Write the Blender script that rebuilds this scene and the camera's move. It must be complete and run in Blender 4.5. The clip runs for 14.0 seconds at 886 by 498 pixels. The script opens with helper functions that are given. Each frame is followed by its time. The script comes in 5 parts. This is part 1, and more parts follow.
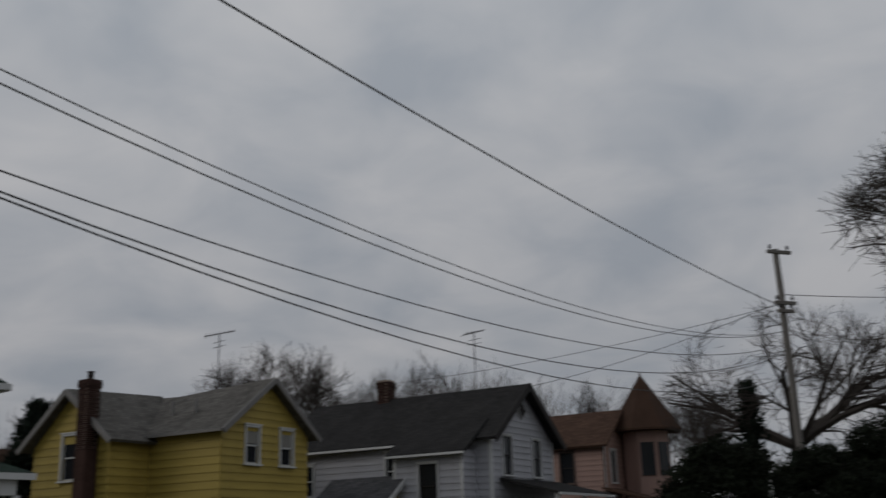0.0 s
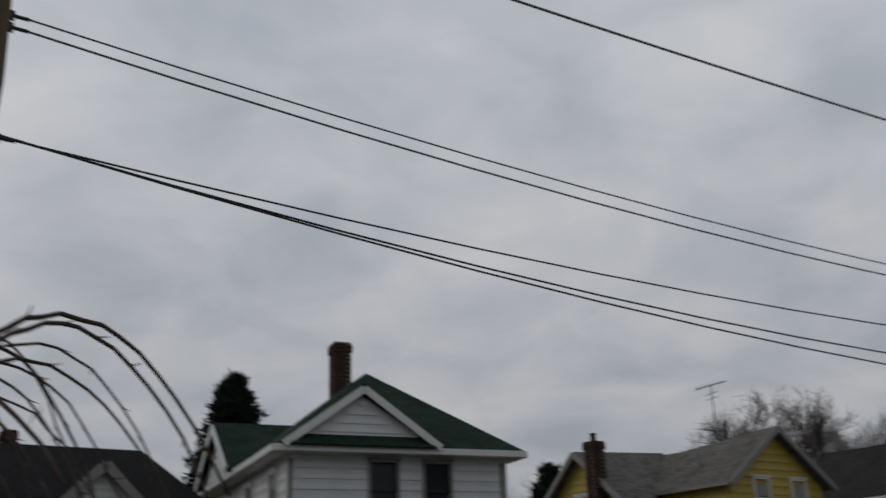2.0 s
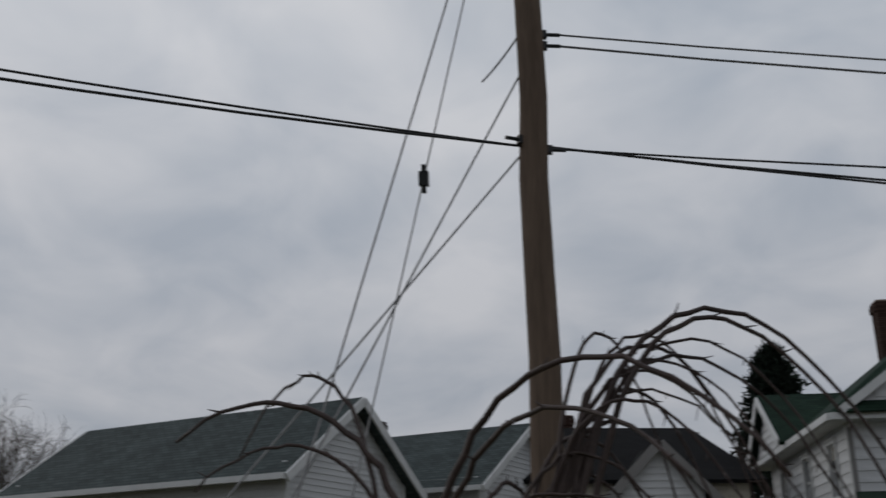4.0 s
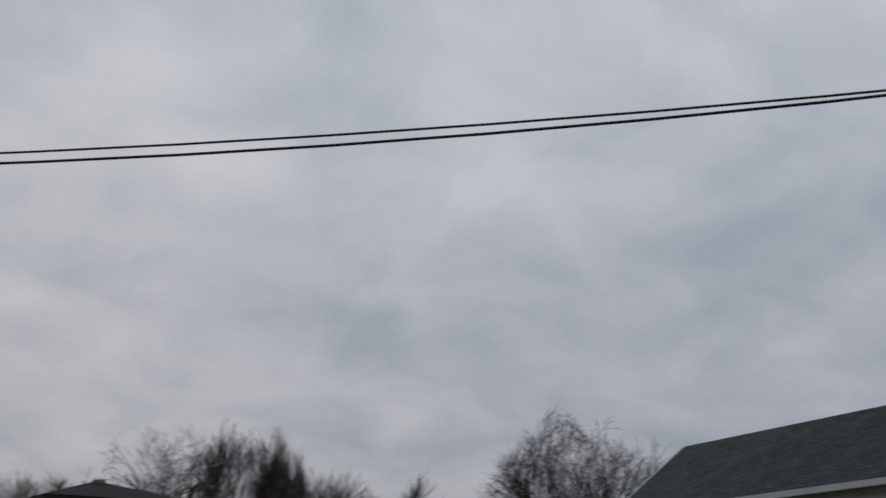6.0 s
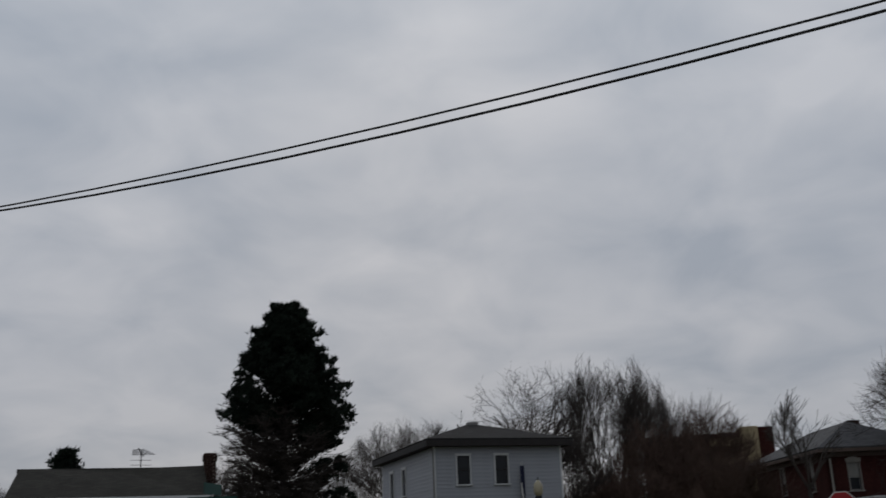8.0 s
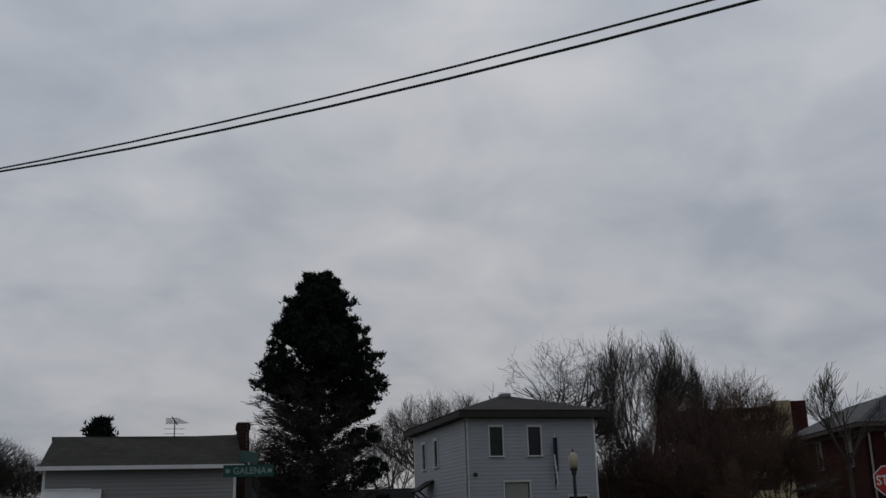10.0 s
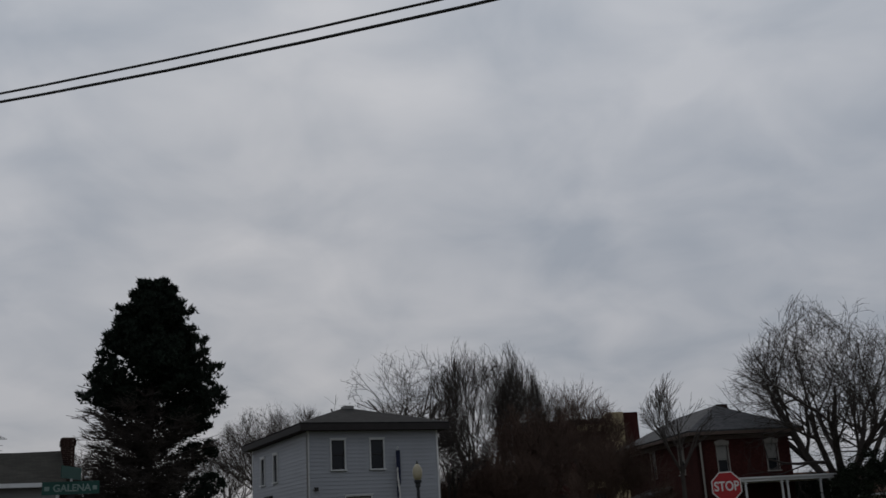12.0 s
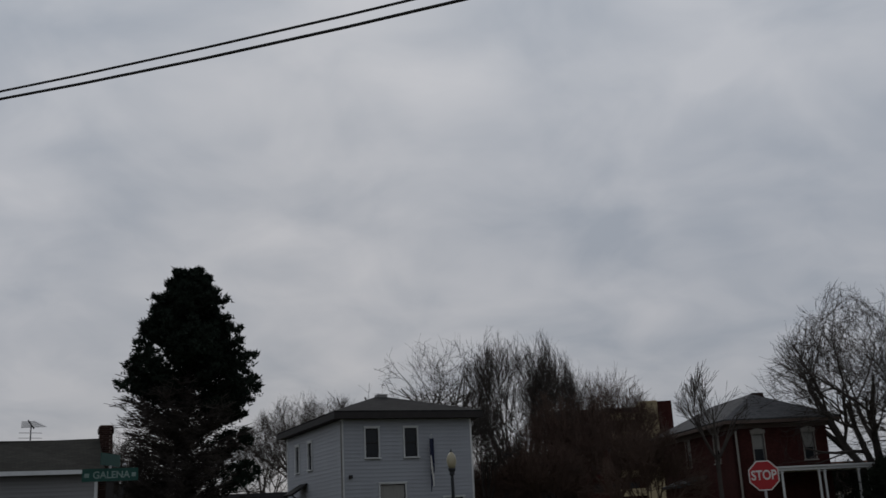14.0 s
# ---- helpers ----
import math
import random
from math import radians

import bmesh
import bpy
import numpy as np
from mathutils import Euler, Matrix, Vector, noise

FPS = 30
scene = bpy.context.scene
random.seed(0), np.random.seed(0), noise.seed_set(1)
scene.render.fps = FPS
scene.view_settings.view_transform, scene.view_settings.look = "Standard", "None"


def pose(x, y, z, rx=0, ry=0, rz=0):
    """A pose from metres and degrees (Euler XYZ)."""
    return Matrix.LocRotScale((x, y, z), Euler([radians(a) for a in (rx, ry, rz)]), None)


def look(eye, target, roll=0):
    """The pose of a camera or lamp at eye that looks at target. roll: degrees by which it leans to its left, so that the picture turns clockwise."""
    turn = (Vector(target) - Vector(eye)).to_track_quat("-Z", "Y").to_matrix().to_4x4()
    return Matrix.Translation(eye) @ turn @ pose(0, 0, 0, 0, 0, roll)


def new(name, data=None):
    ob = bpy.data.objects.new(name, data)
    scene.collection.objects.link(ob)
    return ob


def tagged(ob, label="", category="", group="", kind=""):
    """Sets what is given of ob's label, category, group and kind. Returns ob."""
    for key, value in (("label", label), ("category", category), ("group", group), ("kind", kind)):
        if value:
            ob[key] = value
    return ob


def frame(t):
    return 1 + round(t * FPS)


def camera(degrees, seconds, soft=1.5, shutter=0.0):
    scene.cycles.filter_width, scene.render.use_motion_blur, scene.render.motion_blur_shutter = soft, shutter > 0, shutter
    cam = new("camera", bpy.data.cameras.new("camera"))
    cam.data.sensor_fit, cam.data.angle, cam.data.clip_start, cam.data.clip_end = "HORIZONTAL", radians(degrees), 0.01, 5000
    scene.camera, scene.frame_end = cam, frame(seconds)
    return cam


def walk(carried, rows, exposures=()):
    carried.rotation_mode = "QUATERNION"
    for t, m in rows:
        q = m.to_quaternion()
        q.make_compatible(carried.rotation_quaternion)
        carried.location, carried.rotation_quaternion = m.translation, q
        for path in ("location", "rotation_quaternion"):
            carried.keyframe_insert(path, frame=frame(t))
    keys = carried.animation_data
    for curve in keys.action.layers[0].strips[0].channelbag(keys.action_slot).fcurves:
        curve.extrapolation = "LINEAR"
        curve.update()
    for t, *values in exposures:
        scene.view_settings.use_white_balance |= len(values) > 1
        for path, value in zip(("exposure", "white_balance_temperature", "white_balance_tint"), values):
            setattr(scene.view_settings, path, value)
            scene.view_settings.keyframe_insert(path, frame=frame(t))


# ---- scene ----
cam = camera(47.09, 14.0, soft=1.5, shutter=0.4)
EYE, REACH = 1.55, 0.8      # eye height, and the arm's length at which the turning body holds the camera


def held(yaw, pitch, roll, step=0.0, bob=0.0):
    """step: how far the walker has gone on towards the corner; bob: the rise and fall of the hand."""
    a, b = radians(yaw), radians(125)
    return pose(-REACH * math.sin(a) - step * math.sin(b), REACH * math.cos(a) + step * math.cos(b), EYE + bob, 90 + pitch, roll, yaw)


PATH = [
    (0.0, held(0.18, 16.05, 1.81, 0.00, -0.11)),
    (0.5, held(6.77, 15.68, 0.64, 0.00, -0.14)),
    (1.0, held(11.10, 16.11, 1.43, 0.00, -0.16)),
    (1.5, held(18.12, 17.49, 1.73, 0.00, -0.11)),
    (2.0, held(27.22, 19.86, 1.89, 0.00, -0.05)),
    (2.5, held(36.56, 19.47, 3.02, 0.00, 0)),
    (2.7, held(39.38, 19.13, 2.17, 0.00, 0)),
    (4.8, held(66.78, 19.72, 1.49, 0.00)),
    (5.0, held(69.58, 19.71, 1.61, 0.00)),
    (5.5, held(79.15, 19.94, 1.83, 0.00)),
    (6.0, held(87.94, 19.98, 0.12, 0.00)),
    (6.5, held(94.45, 18.67, -0.40, 0.00)),
    (7.0, held(98.65, 18.77, 1.26, 0.00)),
    (7.5, held(103.54, 18.51, 1.79, 0.00)),
    (8.0, held(107.94, 16.62, 2.22)),
    (8.5, held(110.24, 15.74, 2.03)),
    (9.0, held(110.32, 15.37, 2.22, 0.05)),
    (9.2, held(109.91, 15.04, 2.05, 0.12)),
    (11.3, held(108.94, 15.51, 1.33, 1.30)),
    (11.5, held(106.47, 15.64, 1.86, 1.36)),
    (12.0, held(100.70, 15.58, 3.07, 1.44)),
    (12.5, held(100.10, 14.88, 1.48, 1.47)),
    (13.0, held(98.36, 14.19, 1.28, 1.48)),
    (13.5, held(100.41, 14.93, 2.31, 1.48)),
    (14.0, held(102.50, 15.04, 2.82, 1.49)),
]
walk(cam, PATH, [(0.0, -0.38, 6800, 10), (0.6, -0.29, 6800, 10), (1.5, -0.15, 6800, 10), (2.7, -0.06, 6780, 10), (5.0, -0.06, 6560, 10), (5.5, -0.08, 6540, 10), (6.0, -0.2, 6520, 10), (6.5, -0.3, 6500, 10), (7.0, -0.26, 6500, 10), (7.6, -0.2, 6500, 10), (9.0, -0.20, 6500, 10), (11.5, -0.27, 6500, 10), (14.0, -0.27, 6500, 10)])

# ---- world and sun: an overcast afternoon ----
world = bpy.data.worlds.new("overcast_sky")
scene.world = world
world.use_nodes = True
wn, wl = world.node_tree.nodes, world.node_tree.links
wn.clear()


def wnode(kind, **kw):
    n = wn.new(kind)
    for k, v in kw.items():
        n.inputs[k].default_value = v
    return n


w_out, w_bg = wn.new("ShaderNodeOutputWorld"), wn.new("ShaderNodeBackground")
w_sky = wn.new("ShaderNodeTexSky")
w_sky.sky_type, w_sky.sun_disc = "NISHITA", False
w_sky.sun_elevation, w_sky.sun_rotation = radians(25), radians(-110)
w_co = wn.new("ShaderNodeTexCoord")
w_sep, w_comb = wn.new("ShaderNodeSeparateXYZ"), wn.new("ShaderNodeCombineXYZ")
wl.new(w_co.outputs["Generated"], w_sep.inputs[0])
# the cloud deck is flat: the direction is thrown onto a plane overhead
w_add = wn.new("ShaderNodeMath")
w_add.operation = "ADD"
w_add.inputs[1].default_value = 0.3
w_max = wn.new("ShaderNodeMath")
w_max.operation = "MAXIMUM"
w_max.inputs[1].default_value = 0.03
wl.new(w_sep.outputs[2], w_add.inputs[0])
wl.new(w_add.outputs[0], w_max.inputs[0])
for axis in (0, 1):
    dv = wn.new("ShaderNodeMath")
    dv.operation = "DIVIDE"
    wl.new(w_sep.outputs[axis], dv.inputs[0])
    wl.new(w_max.outputs[0], dv.inputs[1])
    wl.new(dv.outputs[0], w_comb.inputs[axis])
w_big = wnode("ShaderNodeTexNoise", Scale=1.9, Detail=3.0, Roughness=0.45, Distortion=0.5)
w_small = wnode("ShaderNodeTexNoise", Scale=4.6, Detail=4.0, Roughness=0.5, Distortion=0.4)
for n in (w_big, w_small):
    wl.new(w_comb.outputs[0], n.inputs["Vector"])
w_mixn = wn.new("ShaderNodeMix")
w_mixn.inputs[0].default_value = 0.5
wl.new(w_big.outputs[0], w_mixn.inputs[2])
wl.new(w_small.outputs[0], w_mixn.inputs[3])
w_ramp = wn.new("ShaderNodeValToRGB")
w_ramp.color_ramp.elements[0].position, w_ramp.color_ramp.elements[0].color = 0.37, (0.405, 0.452, 0.522, 1)
w_ramp.color_ramp.elements[1].position, w_ramp.color_ramp.elements[1].color = 0.64, (0.615, 0.637, 0.682, 1)
wl.new(w_mixn.outputs[0], w_ramp.inputs[0])
# a warmer, slightly duller band of cloud low over the roofs
w_low = wn.new("ShaderNodeMapRange")
w_low.inputs[1].default_value, w_low.inputs[2].default_value = 0.02, 0.5
w_low.inputs[3].default_value, w_low.inputs[4].default_value = 1.0, 0.0
wl.new(w_sep.outputs[2], w_low.inputs[0])
w_tint = wn.new("ShaderNodeMix")
w_tint.data_type, w_tint.blend_type = "RGBA", "MULTIPLY"
w_tint.inputs[7].default_value = (0.69, 0.68, 0.69, 1)
wl.new(w_low.outputs[0], w_tint.inputs[0])
wl.new(w_ramp.outputs[0], w_tint.inputs[6])
w_skys = wn.new("ShaderNodeMix")
w_skys.data_type, w_skys.blend_type = "RGBA", "MIX"
w_scl = wn.new("ShaderNodeMix")
w_scl.data_type, w_scl.blend_type = "RGBA", "MULTIPLY"
w_scl.inputs[0].default_value = 1.0
w_scl.inputs[7].default_value = (0.1, 0.1, 0.1, 1)
wl.new(w_sky.outputs[0], w_scl.inputs[6])
w_skys.inputs[0].default_value = 0.96
wl.new(w_scl.outputs[2], w_skys.inputs[6])
wl.new(w_tint.outputs[2], w_skys.inputs[7])
wl.new(w_skys.outputs[2], w_bg.inputs[0])
w_bg.inputs[1].default_value = 1.0
wl.new(w_bg.outputs[0], w_out.inputs[0])

sun = new("sun", bpy.data.lights.new("sun", "SUN"))
sun.data.energy, sun.data.angle, sun.data.color = 0.5, radians(25), (1.0, 0.97, 0.93)
sun.matrix_world = look((0, 0, 60), (18.8, 6.8, 60 - 9.3))

# ---- materials ----


def material(name, colour, rough=0.7, metal=0.0, vary=0.15, scale=3.0, fine=40.0, bump=0.15, dist=0.01, warm=None, spec=0.3,
             stretch=(1, 1, 1), wave=None, each=0.0, stain=0.0):
    """A surface with variation at two scales: patches and grain, both as colour and as relief. wave: (size in m, axis, depth)
    for courses; each: difference from piece to piece; stain: dark weathering in streaks."""
    m = bpy.data.materials.new(name)
    m.use_nodes = True
    nt = m.node_tree
    n, l = nt.nodes, nt.links
    b = n["Principled BSDF"]
    b.inputs["Roughness"].default_value, b.inputs["Metallic"].default_value = rough, metal
    b.inputs["Specular IOR Level"].default_value = spec if rough < 0.85 else min(spec, 0.1)
    co = n.new("ShaderNodeTexCoord")
    mp = n.new("ShaderNodeMapping")
    mp.inputs["Scale"].default_value = stretch
    l.new(co.outputs["Object"], mp.inputs[0])
    big, small = n.new("ShaderNodeTexNoise"), n.new("ShaderNodeTexNoise")
    big.inputs["Scale"].default_value, big.inputs["Detail"].default_value = scale, 4
    small.inputs["Scale"].default_value, small.inputs["Detail"].default_value = fine, 3
    for t in (big, small):
        l.new(mp.outputs[0], t.inputs["Vector"])
    mean = n.new("ShaderNodeMix")
    mean.inputs[0].default_value = 0.4
    l.new(big.outputs[0], mean.inputs[2])
    l.new(small.outputs[0], mean.inputs[3])
    ramp = n.new("ShaderNodeValToRGB")
    dark = [c * (1 - vary) for c in colour]
    lite = warm or [min(1, c * (1 + vary)) for c in colour]
    ramp.color_ramp.elements[0].position, ramp.color_ramp.elements[0].color = 0.33, (*dark, 1)
    ramp.color_ramp.elements[1].position, ramp.color_ramp.elements[1].color = 0.67, (*lite, 1)
    l.new(mean.outputs[0], ramp.inputs[0])
    col = ramp.outputs[0]
    if each:
        info, rng = n.new("ShaderNodeObjectInfo"), n.new("ShaderNodeMapRange")
        rng.inputs[3].default_value, rng.inputs[4].default_value = 1 - each, 1 + each
        l.new(info.outputs["Random"], rng.inputs[0])
        mul = n.new("ShaderNodeMix")
        mul.data_type, mul.blend_type = "RGBA", "MULTIPLY"
        mul.inputs[0].default_value = 1
        l.new(col, mul.inputs[6])
        l.new(rng.outputs[0], mul.inputs[7])
        col = mul.outputs[2]
    if stain:
        sm, st, sr = n.new("ShaderNodeMapping"), n.new("ShaderNodeTexNoise"), n.new("ShaderNodeMapRange")
        sm.inputs["Scale"].default_value = (1.3, 1.3, 0.25)
        st.inputs["Scale"].default_value, st.inputs["Detail"].default_value = 1.6, 6
        sr.inputs[1].default_value, sr.inputs[2].default_value = 0.5, 0.75
        sr.inputs[3].default_value, sr.inputs[4].default_value = 1, 1 - stain
        l.new(co.outputs["Object"], sm.inputs[0])
        l.new(sm.outputs[0], st.inputs["Vector"])
        l.new(st.outputs[0], sr.inputs[0])
        mul = n.new("ShaderNodeMix")
        mul.data_type, mul.blend_type = "RGBA", "MULTIPLY"
        mul.inputs[0].default_value = 1
        l.new(col, mul.inputs[6])
        l.new(sr.outputs[0], mul.inputs[7])
        col = mul.outputs[2]
    height = mean.outputs[0]
    if wave:
        size, axis, depth = wave
        bt = n.new("ShaderNodeTexBrick")
        bt.inputs["Scale"].default_value = 1.0
        bt.inputs["Brick Width"].default_value, bt.inputs["Row Height"].default_value = size * 2.0, size
        bt.inputs["Mortar Size"].default_value = size * 0.09
        bt.inputs["Color1"].default_value, bt.inputs["Color2"].default_value = (1, 1, 1, 1), (0.66, 0.66, 0.66, 1)
        bt.inputs["Mortar"].default_value = (depth, depth, depth, 1)
        if axis == "uv":
            l.new(co.outputs["UV"], bt.inputs["Vector"])
        else:
            l.new(co.outputs["Object"], bt.inputs["Vector"])
        mul = n.new("ShaderNodeMix")
        mul.data_type, mul.blend_type = "RGBA", "MULTIPLY"
        mul.inputs[0].default_value = 1
        l.new(col, mul.inputs[6])
        l.new(bt.outputs[0], mul.inputs[7])
        col = mul.outputs[2]
    l.new(col, b.inputs["Base Color"])
    bp = n.new("ShaderNodeBump")
    bp.inputs["Strength"].default_value, bp.inputs["Distance"].default_value = bump, dist
    l.new(height, bp.inputs["Height"])
    l.new(bp.outputs[0], b.inputs["Normal"])
    return m


white_siding = material("white_siding", (0.50, 0.51, 0.52), 0.55, vary=0.07, scale=0.8, fine=25, each=0.05, stain=0.18)
grey_siding = material("pale_grey_siding", (0.275, 0.287, 0.312), 0.55, vary=0.06, scale=0.8, fine=25, each=0.04, stain=0.15)
yellow_siding = material("yellow_siding", (0.34, 0.255, 0.06), 0.6, vary=0.10, scale=0.7, fine=25, each=0.06, stain=0.25)
lilac_siding = material("lilac_white_siding", (0.37, 0.375, 0.405), 0.6, vary=0.08, scale=0.7, each=0.05, stain=0.2)
pink_siding = material("pink_siding", (0.30, 0.195, 0.165), 0.6, vary=0.10, scale=0.7, each=0.05, stain=0.2)
# white vinyl of the low house, its dimmer light put into the colour
vinyl_siding = material("shaded_white_vinyl_siding", (0.185, 0.185, 0.185), 0.5, vary=0.06, scale=0.8, each=0.04, stain=0.2)
cream_siding = material("cream_siding", (0.42, 0.39, 0.33), 0.6, vary=0.08, scale=0.7, each=0.05, stain=0.2)
white_paint = material("white_trim_paint", (0.52, 0.53, 0.53), 0.45, vary=0.06, scale=2, stain=0.12)
grey_paint = material("grey_trim_paint", (0.17, 0.165, 0.16), 0.5, vary=0.1, scale=2)
dark_paint = material("dark_trim_paint", (0.028, 0.025, 0.025), 0.7, spec=0.15, vary=0.15, scale=2)
brown_paint = material("brown_trim_paint", (0.075, 0.052, 0.042), 0.55, vary=0.15, scale=2)
green_roof = material("green_shingles", (0.015, 0.034, 0.023), 0.85, vary=0.25, scale=1.2, fine=30, wave=(0.14, "uv", 0.55))
grey_roof = material("grey_shingles", (0.088, 0.088, 0.092), 0.9, vary=0.18, scale=1.0, fine=30, wave=(0.14, "uv", 0.6), stain=0.35)
worn_roof = material("worn_tan_grey_shingles", (0.135, 0.128, 0.118), 0.9, vary=0.18, scale=0.9, fine=30, wave=(0.14, "uv", 0.62), stain=0.35)
aerial_metal = material("tarnished_aluminium", (0.09, 0.09, 0.095), 0.6, vary=0.2, scale=8)
slate_roof = material("charcoal_shingles", (0.030, 0.029, 0.029), 0.9, vary=0.22, scale=1.0, fine=30, wave=(0.14, "uv", 0.6))
greygreen_roof = material("grey_green_shingles", (0.062, 0.078, 0.079), 0.9, vary=0.22, scale=1.4, fine=30, wave=(0.145, "uv", 0.45))
brown_roof = material("brown_shingles", (0.085, 0.05, 0.036), 0.9, vary=0.22, scale=1.0, fine=30, wave=(0.14, "uv", 0.6))
black_roof = material("black_shingles", (0.012, 0.012, 0.013), 0.9, vary=0.25, scale=1.0, fine=30, wave=(0.14, "uv", 0.6))
tan_roof = material("weathered_tan_shingles", (0.042, 0.04, 0.034), 0.9, vary=0.2, scale=1.0, fine=30, wave=(0.14, "uv", 0.6))
red_brick = material("red_brick", (0.12, 0.045, 0.032), 0.85, vary=0.2, scale=2, fine=14, each=0.22)
brick_wall = material("red_brick_wall", (0.05, 0.0155, 0.0135), 0.85, vary=0.2, scale=1.2, fine=14, wave=(0.075, "uv", 0.75), stain=0.3)
mortar = material("mortar", (0.25, 0.2, 0.17), 0.95, vary=0.15, scale=4)
chimney_brick = material("chimney_brick", (0.043, 0.025, 0.021), 0.9, vary=0.25, scale=3, fine=14, each=0.25)
stone = material("limestone", (0.24, 0.225, 0.205), 0.85, vary=0.12, scale=3)
concrete = material("concrete", (0.34, 0.33, 0.31), 0.9, vary=0.12, scale=1)
tan_concrete = material("tan_concrete", (0.33, 0.27, 0.17), 0.9, vary=0.1, scale=1)
pole_wood = material("weathered_pole_wood", (0.115, 0.085, 0.066), 0.9, vary=0.3, scale=2, fine=14, stretch=(6, 6, 0.35), bump=0.6, dist=0.02, stain=0.3)
far_pole_wood = material("bleached_grey_pole_wood", (0.16, 0.15, 0.14), 0.9, vary=0.25, scale=2, fine=14, stretch=(6, 6, 0.35), bump=0.5, dist=0.02)
bark = material("bark", (0.05, 0.043, 0.039), 0.95, vary=0.3, scale=2, fine=20)
brown_twigs = material("russet_twigs", (0.075, 0.05, 0.04), 0.95, vary=0.3, scale=0.6, fine=20)
cane_bark = material("cane_bark", (0.043, 0.029, 0.026), 0.6, vary=0.35, scale=8, fine=60, bump=0.5)
needles = material("dark_needles", (0.011, 0.017, 0.012), 0.85, vary=0.4, scale=0.8, fine=9)
bush_leaves = material("dark_hedge_leaves", (0.011, 0.015, 0.009), 0.85, vary=0.4, scale=1.2, fine=9)
cable_black = material("black_cable", (0.02, 0.02, 0.022), 0.6, vary=0.2, scale=4)
cable_grey = material("weathered_wire", (0.10, 0.10, 0.105), 0.55, vary=0.2, scale=4)
steel = material("galvanised_steel", (0.35, 0.35, 0.36), 0.45, metal=0.8, vary=0.15, scale=6)
black_iron = material("black_iron", (0.015, 0.017, 0.02), 0.5, vary=0.2, scale=6)
sign_red = material("sign_red", (0.30, 0.014, 0.018), 0.5, vary=0.06, scale=3)
sign_white = material("sign_white", (0.55, 0.54, 0.52), 0.5, vary=0.05, scale=3)
sign_dull = material("faded_sign_lettering", (0.15, 0.21, 0.195), 0.5, vary=0.15, scale=8)
guy_steel = material("dull_guy_strand", (0.24, 0.24, 0.25), 0.6, vary=0.2, scale=6)
sign_green = material("sign_green", (0.006, 0.05, 0.04), 0.5, vary=0.08, scale=3)
navy_cloth = material("navy_cloth", (0.022, 0.025, 0.05), 0.85, vary=0.2, scale=6)
globe_glass = material("milky_globe", (0.32, 0.285, 0.2), 0.35, vary=0.08, scale=6)
asphalt = material("asphalt", (0.05, 0.05, 0.052), 0.9, vary=0.2, scale=0.4, fine=60, bump=0.3)
lawn = material("winter_grass", (0.10, 0.105, 0.05), 0.95, vary=0.35, scale=0.5, fine=25, bump=0.5, warm=(0.16, 0.14, 0.07))
curtain = material("drawn_curtain", (0.22, 0.215, 0.2), 0.9, vary=0.15, scale=3, stretch=(8, 8, 0.4))
dark_room = material("dark_room", (0.03, 0.03, 0.03), 0.9, vary=0.3, scale=1)

glass = bpy.data.materials.new("window_glass")
glass.use_nodes = True
gb = glass.node_tree.nodes["Principled BSDF"]
gb.inputs["Base Color"].default_value = (0.015, 0.017, 0.02, 1)
gb.inputs["Roughness"].default_value = 0.15
gb.inputs["Specular IOR Level"].default_value = 0.22
gn = glass.node_tree.nodes.new("ShaderNodeTexNoise")
gn.inputs["Scale"].default_value = 1.5
gbp = glass.node_tree.nodes.new("ShaderNodeBump")
gbp.inputs["Strength"].default_value, gbp.inputs["Distance"].default_value = 0.12, 0.02
glass.node_tree.links.new(gn.outputs[0], gbp.inputs["Height"])
glass.node_tree.links.new(gbp.outputs[0], gb.inputs["Normal"])

# ---- mesh helpers ----


def spot(az, d, z=0.0):
    """The place d metres off, az degrees to the left of straight ahead."""
    a = radians(az)
    return Vector((-d * math.sin(a), d * math.cos(a), z))


def box(bm, x0, x1, y0, y1, z0, z1, m=None):
    vs = [bm.verts.new((x, y, z)) for z in (z0, z1) for y in (y0, y1) for x in (x0, x1)]
    if m is not None:
        for v in vs:
            v.co = m @ v.co
    for f in ((0, 2, 3, 1), (4, 5, 7, 6), (0, 1, 5, 4), (2, 6, 7, 3), (0, 4, 6, 2), (1, 3, 7, 5)):
        bm.faces.new([vs[i] for i in f])
    return vs


def slab(bm, pts, thick):
    """A plate: the polygon pts on top, thick metres through; UVs run along its slope in metres."""
    pts = [Vector(p) for p in pts]
    n = (pts[1] - pts[0]).cross(pts[2] - pts[0]).normalized()
    if n.z < 0:
        pts.reverse()
        n = -n
    top, low = [bm.verts.new(p) for p in pts], [bm.verts.new(p - n * thick) for p in pts]
    uv = bm.loops.layers.uv.verify()
    ax = Vector((0, 0, 1)).cross(n)
    ax = ax.normalized() if ax.length > 1e-4 else Vector((1, 0, 0))
    ay = n.cross(ax)
    faces = [bm.faces.new(top), bm.faces.new(low[::-1])]
    for i in range(len(top)):
        j = (i + 1) % len(top)
        faces.append(bm.faces.new((top[j], top[i], low[i], low[j])))
    for f in faces:
        for lp in f.loops:
            lp[uv].uv = (lp.vert.co.dot(ax), lp.vert.co.dot(ay))


def beam(bm, p, q, w, h):
    """A bar of section w by h from p to q."""
    p, q = Vector(p), Vector(q)
    d = q - p
    m = Matrix.Translation(p) @ d.to_track_quat("X", "Z").to_matrix().to_4x4()
    box(bm, 0, d.length, -w / 2, w / 2, -h / 2, h / 2, m)


